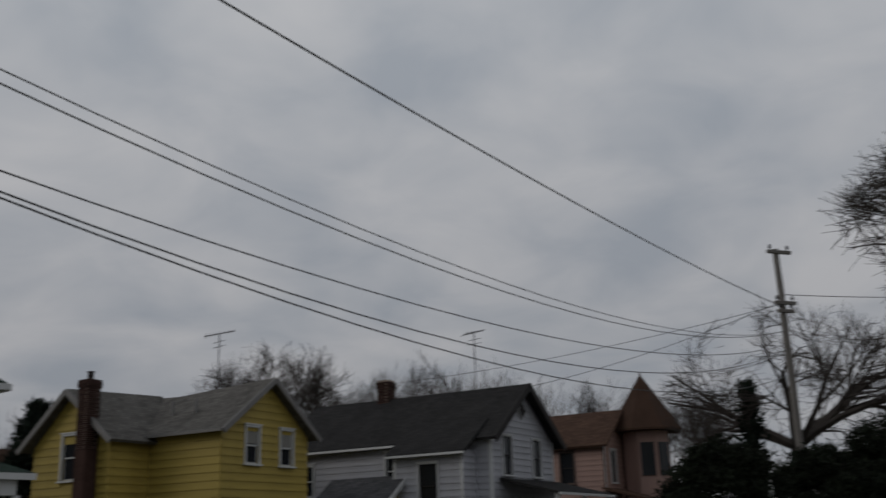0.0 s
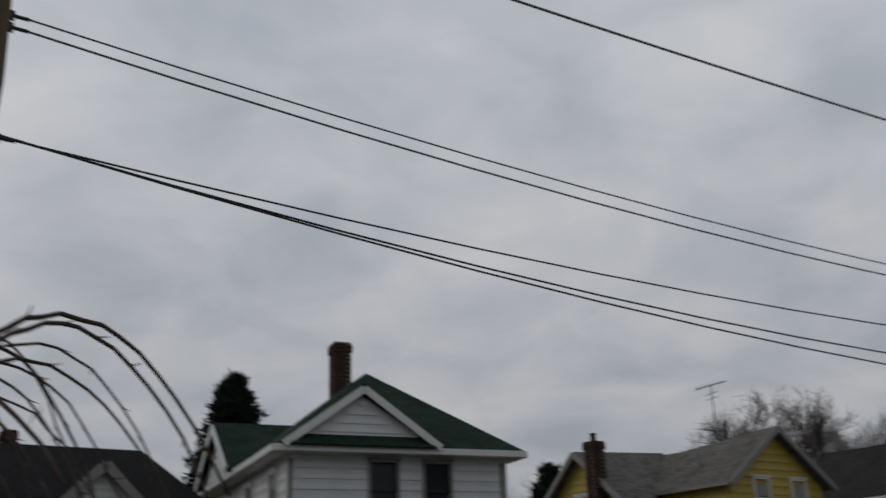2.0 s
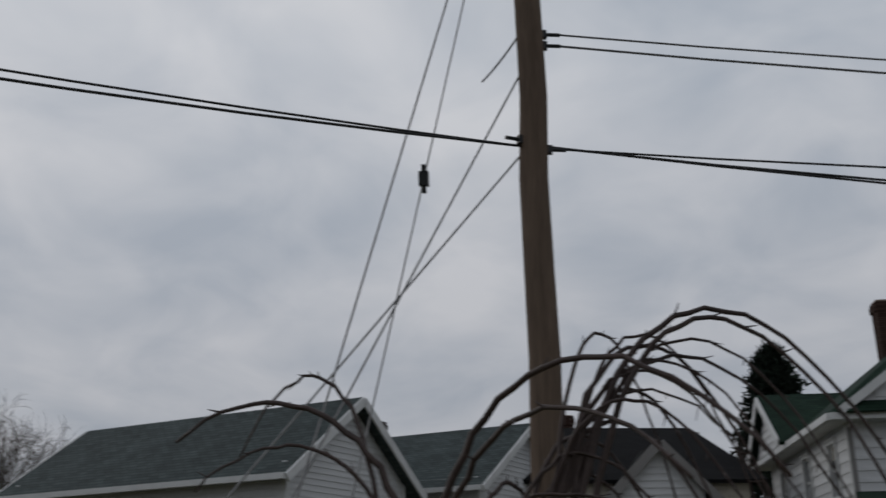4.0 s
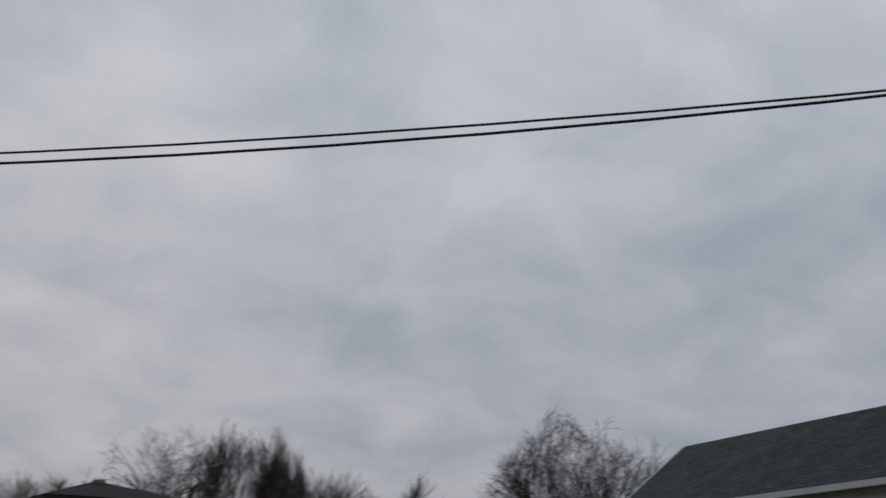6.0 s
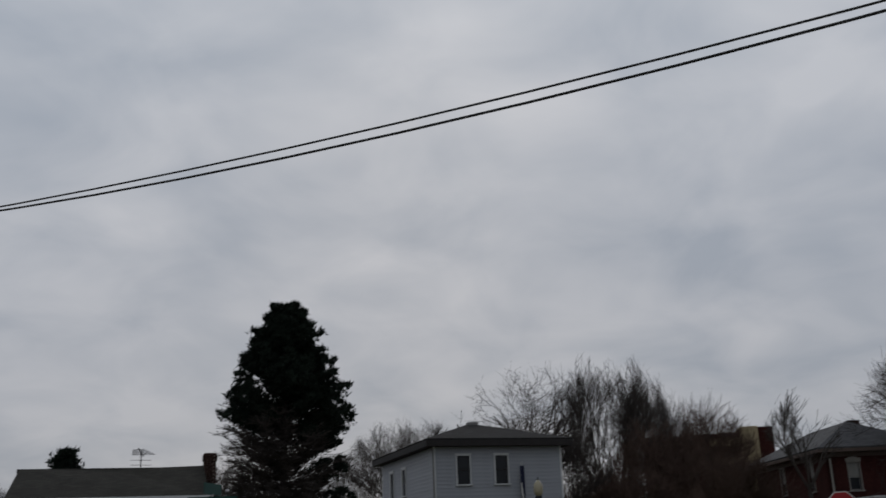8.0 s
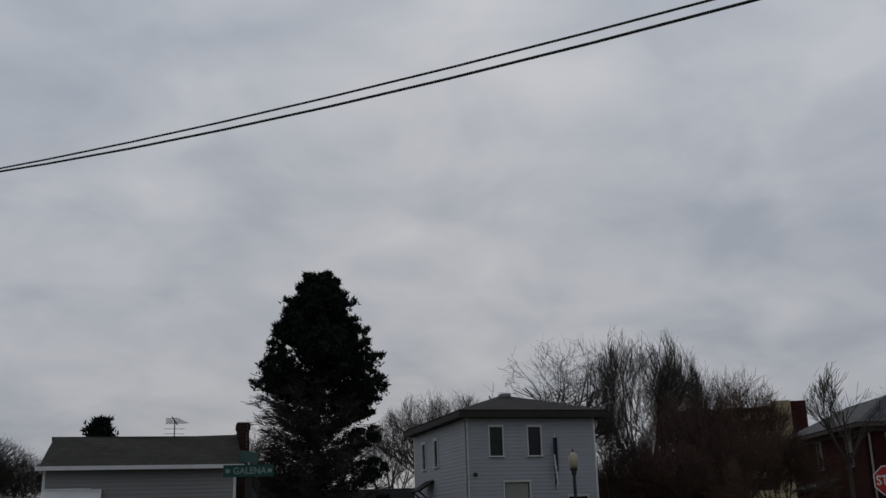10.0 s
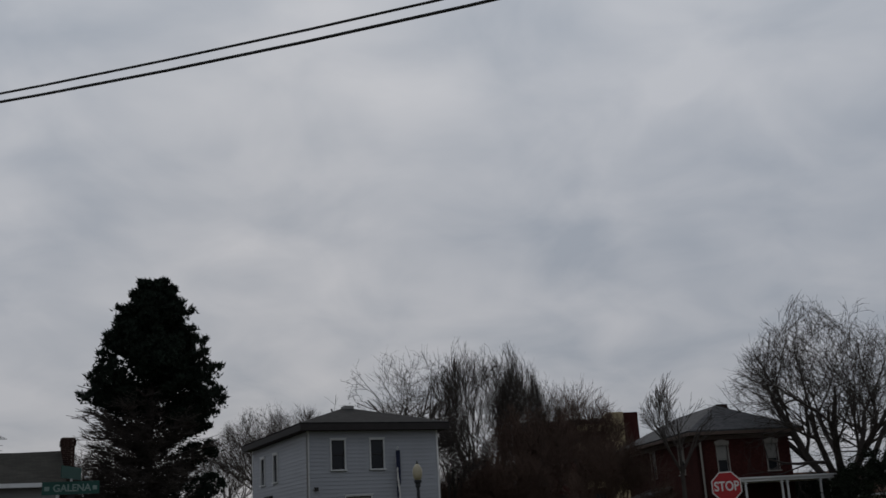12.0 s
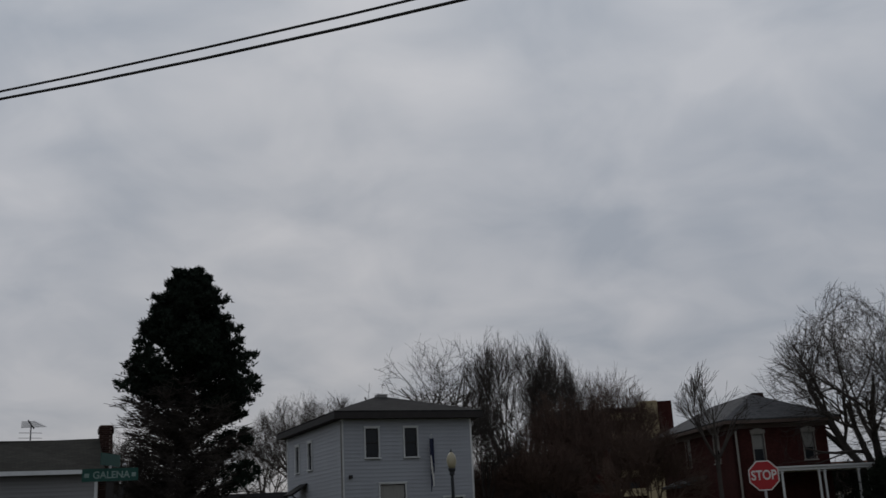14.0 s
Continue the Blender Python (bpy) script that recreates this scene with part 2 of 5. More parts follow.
def tube(bm, pts, radii, sides=8, cap=True):
    """A tapered pipe along pts."""
    pts = [Vector(p) for p in pts]
    rings = []
    side = None
    for i, p in enumerate(pts):
        d = (pts[min(i + 1, len(pts) - 1)] - pts[max(i - 1, 0)]).normalized()
        if side is None:
            side = d.orthogonal().normalized()
        side = (side - d * side.dot(d)).normalized()
        up = d.cross(side)
        r = radii[i] if isinstance(radii, (list, tuple)) else radii
        rings.append([bm.verts.new(p + (side * math.cos(a) + up * math.sin(a)) * r) for a in (2 * math.pi * k / sides for k in range(sides))])
    for a, b in zip(rings, rings[1:]):
        for k in range(sides):
            bm.faces.new((a[k], a[(k + 1) % sides], b[(k + 1) % sides], b[k]))
    if cap:
        bm.faces.new(rings[0][::-1])
        bm.faces.new(rings[-1])


def lathe(bm, prof, sides=24, at=(0, 0, 0)):
    """A body turned about z from (radius, height) pairs."""
    rings = [[bm.verts.new((at[0] + r * math.cos(2 * math.pi * k / sides), at[1] + r * math.sin(2 * math.pi * k / sides), at[2] + z)) for k in range(sides)] for r, z in prof]
    for a, b in zip(rings, rings[1:]):
        for k in range(sides):
            bm.faces.new((a[k], a[(k + 1) % sides], b[(k + 1) % sides], b[k]))
    bm.faces.new(rings[0][::-1])
    bm.faces.new(rings[-1])


def finish(bm, name, mat, smooth=False):
    me = bpy.data.meshes.new(name)
    bm.to_mesh(me)
    bm.free()
    me.materials.append(mat)
    if smooth:
        me.polygons.foreach_set("use_smooth", [True] * len(me.polygons))
    return me


def part(name, bm, mat, parent, label="", m=None, smooth=False):
    ob = new(name, finish(bm, name, mat, smooth))
    ob.parent = parent
    if m is not None:
        ob.matrix_basis = m
    return tagged(ob, label)


def piece(name, me, parent, m):
    ob = new(name, me)
    ob.parent = parent
    ob.matrix_basis = m
    return ob


def thing(name, label, category, m, group="", kind=""):
    ob = new(name)
    ob.matrix_basis = m
    return tagged(ob, label, category, group, kind)


# one clapboard, a metre long and a metre high: thin at its top, thick at its foot
_b = bmesh.new()
_v = [_b.verts.new(c) for c in ((0, 0, 0), (0, -1, 0), (0, -1, 0.08), (0, -0.25, 1), (0, 0, 1), (1, 0, 0), (1, -1, 0), (1, -1, 0.08), (1, -0.25, 1), (1, 0, 1))]
for f in ((0, 1, 2, 3, 4), (9, 8, 7, 6, 5), (0, 5, 6, 1), (1, 6, 7, 2), (2, 7, 8, 3), (3, 8, 9, 4)):
    _b.faces.new([_v[i] for i in f])
BOARDS = {}
_board = finish(_b, "board", white_siding)


def board_mesh(mat):
    if mat.name not in BOARDS:
        me = _board.copy()
        me.materials.clear()
        me.materials.append(mat)
        BOARDS[mat.name] = me
    return BOARDS[mat.name]


def window(parent, m, w, h, trim, blind=0.0, sash=None, arch=False, depth=0.1, surround=0.1):
    """A double-hung sash window in an opening w by h; m puts its lower left corner, y points into the wall."""
    win = new("window")
    win.parent = parent
    win.matrix_basis = m
    bm = bmesh.new()
    s = surround
    box(bm, -s, 0, -0.05, 0.02, -0.02, h + s)
    box(bm, w, w + s, -0.05, 0.02, -0.02, h + s)
    box(bm, 0, w, -0.05, 0.02, h, h + s)
    if arch:
        for i in range(5):
            x0, x1 = -s - 0.05 + (w + 2 * s + 0.1) * i / 5, -s - 0.05 + (w + 2 * s + 0.1) * (i + 1) / 5
            top = 0.16 + 0.1 * math.sin(math.pi * (i + 0.5) / 5)
            box(bm, x0, x1, -0.09, 0.0, h + s, h + s + top)
    else:
        box(bm, -s - 0.04, w + s + 0.04, -0.08, 0.0, h + s, h + s + 0.05)
    part("frame", bm, trim, win)
    bm = bmesh.new()
    box(bm, -s - 0.05, w + s + 0.05, -0.11, 0.02, -0.08, -0.02)
    part("sill", bm, trim, win)
    for lo, hi, y in ((0.0, h / 2 + 0.02, depth), (h / 2 - 0.02, h, depth - 0.035)):
        bm = bmesh.new()
        t = 0.045
        box(bm, 0, w, y - 0.03, y, lo, lo + t)
        box(bm, 0, w, y - 0.03, y, hi - t, hi)
        box(bm, 0, t, y - 0.03, y, lo + t, hi - t)
        box(bm, w - t, w, y - 0.03, y, lo + t, hi - t)
        part("sash", bm, sash or trim, win)
        bm = bmesh.new()
        box(bm, t, w - t, y - 0.012, y - 0.006, lo + t, hi - t)
        part("pane", bm, glass, win)
    if blind:
        bm = bmesh.new()
        box(bm, 0.03, w - 0.03, depth - 0.05, depth - 0.045, h * (1 - blind), h - 0.03)
        part("blind", bm, curtain, win)
    return win


def wall(parent, m, w, h, mat, trim, holes=(), gable=None, course=0.28, thick=0.2, corner=0.1, out=0.03, blind=(), sash=None, surround=0.08):
    """A boarded wall w by h, with its outside towards -y of m. holes: windows (x, z, width, height). gable: (x of the peak, its height above h)."""
    xs = sorted({0.0, w, *(v for q in holes for v in (q[0], q[0] + q[2]))})
    zs = sorted({0.0, h, *(v for q in holes for v in (q[1], min(h, q[1] + q[3])))})
    bm = bmesh.new()
    for x0, x1 in zip(xs, xs[1:]):
        for z0, z1 in zip(zs, zs[1:]):
            if not any(q[0] <= (x0 + x1) / 2 <= q[0] + q[2] and q[1] <= (z0 + z1) / 2 <= q[1] + q[3] for q in holes):
                box(bm, x0, x1, 0, thick, z0, z1)
    if gable:
        gx, gh = gable
        tri = [bm.verts.new((x, y, z)) for y in (0, thick) for x, z in ((0, h), (w, h), (gx, h + gh))]
        for f in ((0, 1, 2), (5, 4, 3), (0, 3, 4, 1), (1, 4, 5, 2), (2, 5, 3, 0)):
            bm.faces.new([tri[i] for i in f])
    bmesh.ops.remove_doubles(bm, verts=bm.verts[:], dist=0.0005)
    body = part("wall", bm, mat, parent, m=m)
    z, top = 0.0, h + (gable[1] if gable else 0)
    me = board_mesh(mat)
    while z < top - 0.05:
        z1 = min(z + course, top)
        a, b = 0.0, w
        if z1 > h and gable:
            f = (z1 - h) / gable[1]
            a, b = gable[0] * f, w + (gable[0] - w) * f
        elif z1 > h:
            z1 = h
        spans = [(a, b)]
        for hx, hz, hw, hh in holes:
            if hz - 0.02 < z1 and hz + hh + 0.02 > z:
                spans = [s for p, q in spans for s in ((p, min(q, hx - 0.02)), (max(p, hx + hw + 0.02), q)) if s[1] - s[0] > 0.03]
        for p, q in spans:
            if q - p > 0.05 and z1 - z > 0.03:
                piece("board", me, body, Matrix.Translation((p, 0, z)) @ Matrix.Diagonal((q - p, out, z1 - z, 1)))
        z += course
    for x0, x1 in ((-0.02, corner), (w - corner, w + 0.02)) if corner else ():
        bm = bmesh.new()
        box(bm, x0, x1, -out - 0.015, 0, 0, h)
        part("corner_board", bm, trim, parent, m=m)
    for i, (hx, hz, hw, hh) in enumerate(holes):
        window(parent, m @ Matrix.Translation((hx, -out, hz)), hw, hh, trim, blind[i] if i < len(blind) else 0, sash, surround=surround)
    return body


def back_walls(parent, w, d, h, mat, thick=0.2):
    """The two plain walls on the far sides, which close the house."""
    for x0, x1, y0, y1 in ((w - thick, w, thick, d - thick), (0, w, d - thick, d)):
        bm = bmesh.new()
        box(bm, x0, x1, y0, y1, 0, h - 0.004)
        part("wall", bm, mat, parent)


def roof(parent, planes, mat, thick=0.12, name="roof", label=""):
    obs = []
    for pts in planes:
        bm = bmesh.new()
        slab(bm, pts, thick)
        obs.append(part(name, bm, mat, parent, label))
    return obs


def trim_bars(parent, bars, mat, w=0.04, h=0.18, name="fascia"):
    for p, q in bars:
        bm = bmesh.new()
        beam(bm, p, q, w, h)
        part(name, bm, mat, parent)


def chimney(parent, x, y, z0, z1, w=0.6, pot=True):
    """A brick stack, laid in courses, with a corbelled cap and a flue."""
    bm = bmesh.new()
    box(bm, x - w / 2 + 0.015, x + w / 2 - 0.015, y - w / 2 + 0.015, y + w / 2 - 0.015, z0, z1)
    st = part("chimney", bm, mortar, parent, "red-brown brick chimney stack")
    unit = bmesh.new()
    box(unit, 0, 1, 0, 1, 0, 1)
    me = finish(unit, "brick", chimney_brick)
    n = max(2, int(w / 0.22))
    rows = int((z1 - z0) / 0.075)
    low = max(0, rows - 34)
    if low:
        bm = bmesh.new()
        box(bm, x - w / 2, x + w / 2, y - w / 2, y + w / 2, z0, z0 + low * 0.075)
        part("shaft", bm, chimney_brick, st)
    for r in range(low, rows):
        grow = 0.04 if r >= rows - 4 and r != rows - 1 else (0.02 if r == rows - 1 else 0)
        ww = w + 2 * grow
        for s in range(4):
            for i in range(n):
                a, b = ww * i / n, ww * (i + 1) / n
                if r % 2:
                    a, b = max(0, a - ww / n / 2), max(0.02, b - ww / n / 2)
                m = Matrix.Translation((x, y, z0 + r * 0.075)) @ Matrix.Rotation(s * math.pi / 2, 4, "Z") @ Matrix.Translation((-ww / 2 + a, -ww / 2, 0))
                if n * 4 * (rows - low) <= 420:
                    piece("brick", me, st, m @ Matrix.Diagonal((b - a - 0.008, 0.09, 0.067, 1)))
    if pot:
        bm = bmesh.new()
        lathe(bm, [(0.13, 0), (0.14, 0.05), (0.11, 0.08), (0.11, 0.26), (0.13, 0.28), (0.13, 0.33)], 12, (x, y, z1 - 0.02))
        part("flue_pot", bm, dark_paint, st)
    return st


def wire(name, p, q, sag, r, mat, label, group="overhead wires"):
    p, q = Vector(p), Vector(q)
    bm = bmesh.new()
    pts = [p.lerp(q, i / 24) - Vector((0, 0, 4 * sag * (i / 24) * (1 - i / 24))) for i in range(25)]
    tube(bm, pts, r, 6)
    me = finish(bm, name, mat, True)
    ob = new(name, me)
    return tagged(ob, label, "overhead wire", group)

# ---- ground ----


def sheet(name, pts, z, mat, label, thick=0.05):
    bm = bmesh.new()
    slab(bm, [(x, y, z) for x, y in pts], thick)
    return tagged(new(name, finish(bm, name, mat)), label, "ground", kind="structure")


def uv(u, v, z=0.0):
    """u runs along the street of old houses, v away from it into their gardens."""
    return Vector((0.5 * u - 0.866 * v, 0.866 * u + 0.5 * v, z))


def strip(u0, u1, v0, v1):
    return [tuple(uv(u, v))[:2] for u, v in ((u0, v0), (u1, v0), (u1, v1), (u0, v1))]


bm = bmesh.new()
lathe(bm, [(3.0, -0.3), (2500, -0.3), (2500, -0.02), (3.0, -0.02), (0.02, -0.02)][1:4] + [(0.02, -0.02)], 48)
tagged(new("ground", finish(bm, "ground", lawn)), "dull winter grass reaching to the horizon", "ground", kind="structure")
sheet("road", strip(-60, 160, 11.5, 18.5), 0.0, asphalt, "worn grey asphalt street before the houses")
bm = bmesh.new()
for v0 in (11.2, 18.5):
    c = [uv(-60, v0), uv(160, v0), uv(160, v0 + 0.3), uv(-60, v0 + 0.3)]
    slab(bm, [(p.x, p.y, 0.13) for p in c], 0.3)
tagged(new("kerb", finish(bm, "kerb", concrete)), "pale concrete kerbs along the street", "kerb", kind="structure")
sheet("pavement", strip(-60, 160, 8.2, 9.4), 0.04, concrete, "pale concrete pavement beside the street")

# ---- the house with the green roof ----


def green_house():
    h = thing("house", "two-storey white clapboard house with green shingled hip roof", "house", Matrix.Translation(uv(11.8, 25.6)) @ pose(0, 0, 0, 0, 0, 50))
    I = Matrix.Identity(4)
    W, D, E = 6.25, 9.5, 5.86
    wall(h, I, W, E, white_siding, grey_paint, [(2.26, 3.98, 0.76, 1.52), (3.84, 3.98, 0.76, 1.52), (1.1, 1.0, 0.9, 1.6), (4.6, 1.0, 0.9, 1.6)], course=0.28, sash=dark_paint, surround=0.07)
    side = Matrix.Translation((0, D, 0)) @ pose(0, 0, 0, 0, 0, -90)
    wall(h, side, D, E, white_siding, white_paint, [(1.4, 4.0, 0.75, 1.35), (4.6, 4.0, 0.75, 1.35), (7.6, 4.0, 0.75, 1.35)], course=0.28, blind=(0.5, 0, 0.3))
    back_walls(h, W, D, E, white_siding)
    o, A = 0.5, Vector((3.35, 3.5, 8.82))
    B = Vector((3.35, 5.6, 8.82))
    c = [Vector(p) for p in ((-o, -o, E), (W + o, -o, E), (W + o, D + o, E), (-o, D + o, E))]
    roof(h, [(c[0], c[1], A), (c[1], c[2], B, A), (c[2], c[3], B), (c[3], c[0], A, B)], green_roof, 0.1)
    # the gable over the front, with its boarded face and wide white rakes
    gx, gw, gz = 1.9, 2.15, 7.54
    gm = Matrix.Translation((gx - gw + 0.2, -0.42, E + 0.12))
    wall(h, gm, 2 * gw - 0.4, 0.02, white_siding, white_paint, gable=(gw - 0.2, gz - E - 0.45), course=0.24, corner=0)
    roof(h, [((gx - gw - 0.1, -0.62, E + 0.02), (gx, -0.62, gz), (gx, 2.6, gz), (gx - gw - 0.1, 2.6, E + 0.02)),
             ((gx + gw + 0.1, -0.62, E + 0.02), (gx, -0.62, gz), (gx, 2.6, gz), (gx + gw + 0.1, 2.6, E + 0.02))], green_roof, 0.1)
    trim_bars(h, [((gx - gw - 0.05, -0.65, E - 0.02), (gx, -0.65, gz - 0.16)), ((gx + gw + 0.05, -0.65, E - 0.02), (gx, -0.65, gz - 0.16))], white_paint, 0.05, 0.2, "rake_board")
    # a green pent strip at the gable's foot, the gutters and soffits
    roof(h, [((gx - gw + 0.1, -0.75, E - 0.02), (gx + gw - 0.1, -0.75, E - 0.02), (gx + gw - 0.4, -0.42, E + 0.3), (gx - gw + 0.4, -0.42, E + 0.3))], green_roof, 0.05, "pent_roof")
    trim_bars(h, [((-o, -o - 0.04, E - 0.1), (W + o, -o - 0.04, E - 0.1)), ((-o - 0.04, -o, E - 0.1), (-o - 0.04, D + o, E - 0.1)), ((W + o + 0.04, -o, E - 0.1), (W + o + 0.04, D + o, E - 0.1))], white_paint, 0.1, 0.17, "gutter")
    bm = bmesh.new()
    box(bm, -o, W + o, -o, D + o, E - 0.2, E - 0.14)
    part("soffit", bm, white_paint, h)
    bm = bmesh.new()
    box(bm, 0.0, W, -0.05, -0.03, E - 0.3, E - 0.2)
    part("frieze_board", bm, white_paint, h)
    # the cross gable on the flank
    sm = Matrix.Translation((-0.5, 9.3, E + 0.05)) @ pose(0, 0, 0, 0, 0, -90)
    wall(h, sm, 4.6, 0.02, white_siding, white_paint, gable=(2.3, 1.75), course=0.24, corner=0)
    roof(h, [((-0.75, 4.4, E), (-0.75, 7.0, 7.72), (4.0, 7.0, 7.72), (4.0, 4.4, E)), ((-0.75, 9.6, E), (-0.75, 7.0, 7.72), (4.0, 7.0, 7.72), (4.0, 9.6, E))], green_roof, 0.1)
    trim_bars(h, [((-0.78, 4.45, E - 0.02), (-0.78, 7.0, 7.55)), ((-0.78, 9.55, E - 0.02), (-0.78, 7.0, 7.55))], white_paint, 0.05, 0.24, "rake_board")
    chimney(h, 3.28, 6.0, 8.1, 10.4, 0.6, pot=False)
    # the porch
    roof(h, [((-0.3, -2.4, 3.4), (W + 0.4, -2.4, 3.4), (W + 0.1, -0.03, 3.98), (0.0, -0.03, 3.98))], green_roof, 0.1, "porch_roof")
    trim_bars(h, [((-0.3, -2.44, 3.3), (W + 0.4, -2.44, 3.3))], white_paint, 0.1, 0.16, "gutter")
    bm = bmesh.new()
    box(bm, 0, W, -2.3, -2.1, 2.85, 3.22)
    part("porch_beam", bm, white_paint, h)
    for x in (0.2, 2.2, 4.3, 6.3):
        bm = bmesh.new()
        lathe(bm, [(0.11, 0.5), (0.11, 0.7), (0.08, 0.75), (0.065, 2.6), (0.1, 2.65), (0.1, 2.85)], 12, (x, -2.2, 0))
        part("porch_post", bm, white_paint, h)
    bm = bmesh.new()
    box(bm, -0.1, W + 0.1, -2.4, -0.05, 0.0, 0.5)
    part("porch_floor", bm, concrete, h)
    bm = bmesh.new()
    tube(bm, [(W + 0.05, -0.08, 0.2), (W + 0.05, -0.08, E - 0.25)], 0.045, 8)
    part("downspout", bm, white_paint, h)


green_house()

# ---- the yellow house ----


def aerial(name, base, top, label, span=1.6):
    """A rooftop television aerial: mast, boom and many crossbars."""
    a = thing(name, label, "tv aerial", Matrix.Translation(base))
    h = top - base[2]
    bm = bmesh.new()
    tube(bm, [(0, 0, 0), (0, 0, h)], 0.025, 6)
    part("mast", bm, aerial_metal, a)
    bm = bmesh.new()
    beam(bm, (-span * 0.35, -span * 0.1, h - 0.15), (span * 0.35, span * 0.1, h + 0.1), 0.035, 0.035)
    part("boom", bm, aerial_metal, a)
    for i in range(7):
        f = -0.33 + 0.66 * i / 6
        w = 0.5 - 0.04 * i
        bm = bmesh.new()
        c = Vector((span * f, span * f * 0.29, h - 0.02 + 0.36 * span / 1.6 * f))
        d = Vector((0.28, -0.95, 0.0)) * w
        beam(bm, c - d, c + d, 0.018, 0.018)
        part("element", bm, aerial_metal, a)
    bm = bmesh.new()
    for s in (-0.25, 0.25):
        beam(bm, (-0.3, 0.3, h - 0.45 + s * 0.4), (0.3, -0.3, h - 0.45 + s * 0.4), 0.018, 0.018)
    part("reflector", bm, aerial_metal, a)
    return a


def yellow_house():
    P = Matrix.Translation(uv(28.5, 25.6)) @ pose(0, 0, 0, 0, 0, 60)
    h = thing("house", "yellow clapboard house with sagging grey shingled roof", "house", P)
    W, D, E, R = 5.0, 10.0, 5.6, 7.66
    wall(h, Matrix.Identity(4), W, E, yellow_siding, white_paint, [(1.3, 4.42, 0.72, 1.32), (3.3, 4.42, 0.72, 1.32), (1.3, 1.1, 0.8, 1.5), (3.3, 1.1, 0.8, 1.5)], gable=(W / 2, R - E - 0.1), course=0.29, corner=0, blind=(0.45, 0.5))
    side = Matrix.Translation((0, D, 0)) @ pose(0, 0, 0, 0, 0, -90)
    wall(h, side, D, E, yellow_siding, yellow_siding, course=0.29, corner=0)
    back_walls(h, W, D, E, yellow_siding)
    o, sag = 0.4, 0.27
    m1, m2 = D * 0.45, D + o
    el, zr, zl = -0.35, R, E - 0.05
    xr = W + 0.35
    roof(h, [((el, -o, zl), (W / 2, -o, zr), (W / 2, m1, zr - sag), (el, m1, zl)), ((el, m1, zl), (W / 2, m1, zr - sag), (W / 2, m2, zr - 0.05), (el, m2, zl)),
             ((xr, -o, zl), (W / 2, -o, zr), (W / 2, m1, zr - sag), (xr, m1, zl)), ((xr, m1, zl), (W / 2, m1, zr - sag), (W / 2, m2, zr - 0.05), (xr, m2, zl))], worn_roof)
    trim_bars(h, [((el, -o - 0.03, zl - 0.1), (W / 2, -o - 0.03, zr - 0.1)), ((xr, -o - 0.03, zl - 0.1), (W / 2, -o - 0.03, zr - 0.1))], grey_paint, 0.05, 0.2, "rake_board")
    trim_bars(h, [((el - 0.05, -o, zl - 0.06), (el - 0.05, 3.4, zl - 0.06))], grey_paint, 0.1, 0.1, "gutter")
    # the wing, whose gable carries the outer chimney
    wx, y0, y1, wr = -1.9, 3.5, 7.5, 7.3
    wm = Matrix.Translation((wx, y1, 0)) @ pose(0, 0, 0, 0, 0, -90)
    wall(h, wm, y1 - y0, 5.3, yellow_siding, white_paint, [(1.6, 4.0, 0.7, 1.6), (1.6, 1.0, 0.7, 1.5)], gable=((y1 - y0) / 2, wr - 5.4), course=0.29, corner=0)
    wall(h, Matrix.Translation((wx, y0, 0)), -wx, 5.3, yellow_siding, yellow_siding, course=0.29, corner=0)
    ym = (y0 + y1) / 2
    roof(h, [((wx - 0.4, y0 - 0.45, 5.3), (wx - 0.4, ym, wr), (W / 2, ym, wr + 0.2), (W / 2 - 2.2, y0 - 0.45, 5.3)), ((wx - 0.4, y1 + 0.45, 5.2), (wx - 0.4, ym, wr), (W / 2, ym, wr + 0.2), (W / 2, y1 + 0.45, 5.2))], worn_roof)
    trim_bars(h, [((wx - 0.43, y0 - 0.45, 5.21), (wx - 0.43, ym, wr - 0.1)), ((wx - 0.43, y1 + 0.45, 5.11), (wx - 0.43, ym, wr - 0.1))], grey_paint, 0.05, 0.2, "rake_board")
    chimney(h, wx - 0.36, 4.3, 0.0, 7.5, 0.54)
    for y in (2.2, 3.4):
        bm = bmesh.new()
        tube(bm, [(1.0, y, 6.2), (1.0, y, 6.95)], 0.07, 10)
        part("vent_pipe", bm, grey_paint, h)
    aerial("tv_aerial", P @ Vector((2.5, 2.5, 7.3)), 9.75, "thin metal television aerial on the grey roof")


yellow_house()

# ---- the small gabled porch beside it ----
pm = Matrix.Translation(uv(35.45, 23.3)) @ pose(0, 0, 0, 0, 0, 60)
ph = thing("garage", "small yellow gabled outbuilding with grey roof", "garage", pm)
wall(ph, Matrix.Identity(4), 2.4, 3.1, yellow_siding, white_paint, gable=(1.2, 0.8), course=0.29, corner=0.08)
wall(ph, Matrix.Translation((0, 3.2, 0)) @ pose(0, 0, 0, 0, 0, -90), 3.2, 3.1, yellow_siding, white_paint, course=0.29, corner=0.08)
bm = bmesh.new()
box(bm, 2.2, 2.4, 0.2, 3.2, 0, 3.1)
box(bm, 0, 2.4, 3.0, 3.2, 0, 3.09)
part("wall", bm, yellow_siding, ph)
roof(ph, [((-0.4, -0.4, 2.95), (1.2, -0.4, 4.1), (1.2, 3.4, 4.1), (-0.4, 3.4, 2.95)), ((2.8, -0.4, 2.95), (1.2, -0.4, 4.1), (1.2, 3.4, 4.1), (2.8, 3.4, 2.95))], grey_roof)
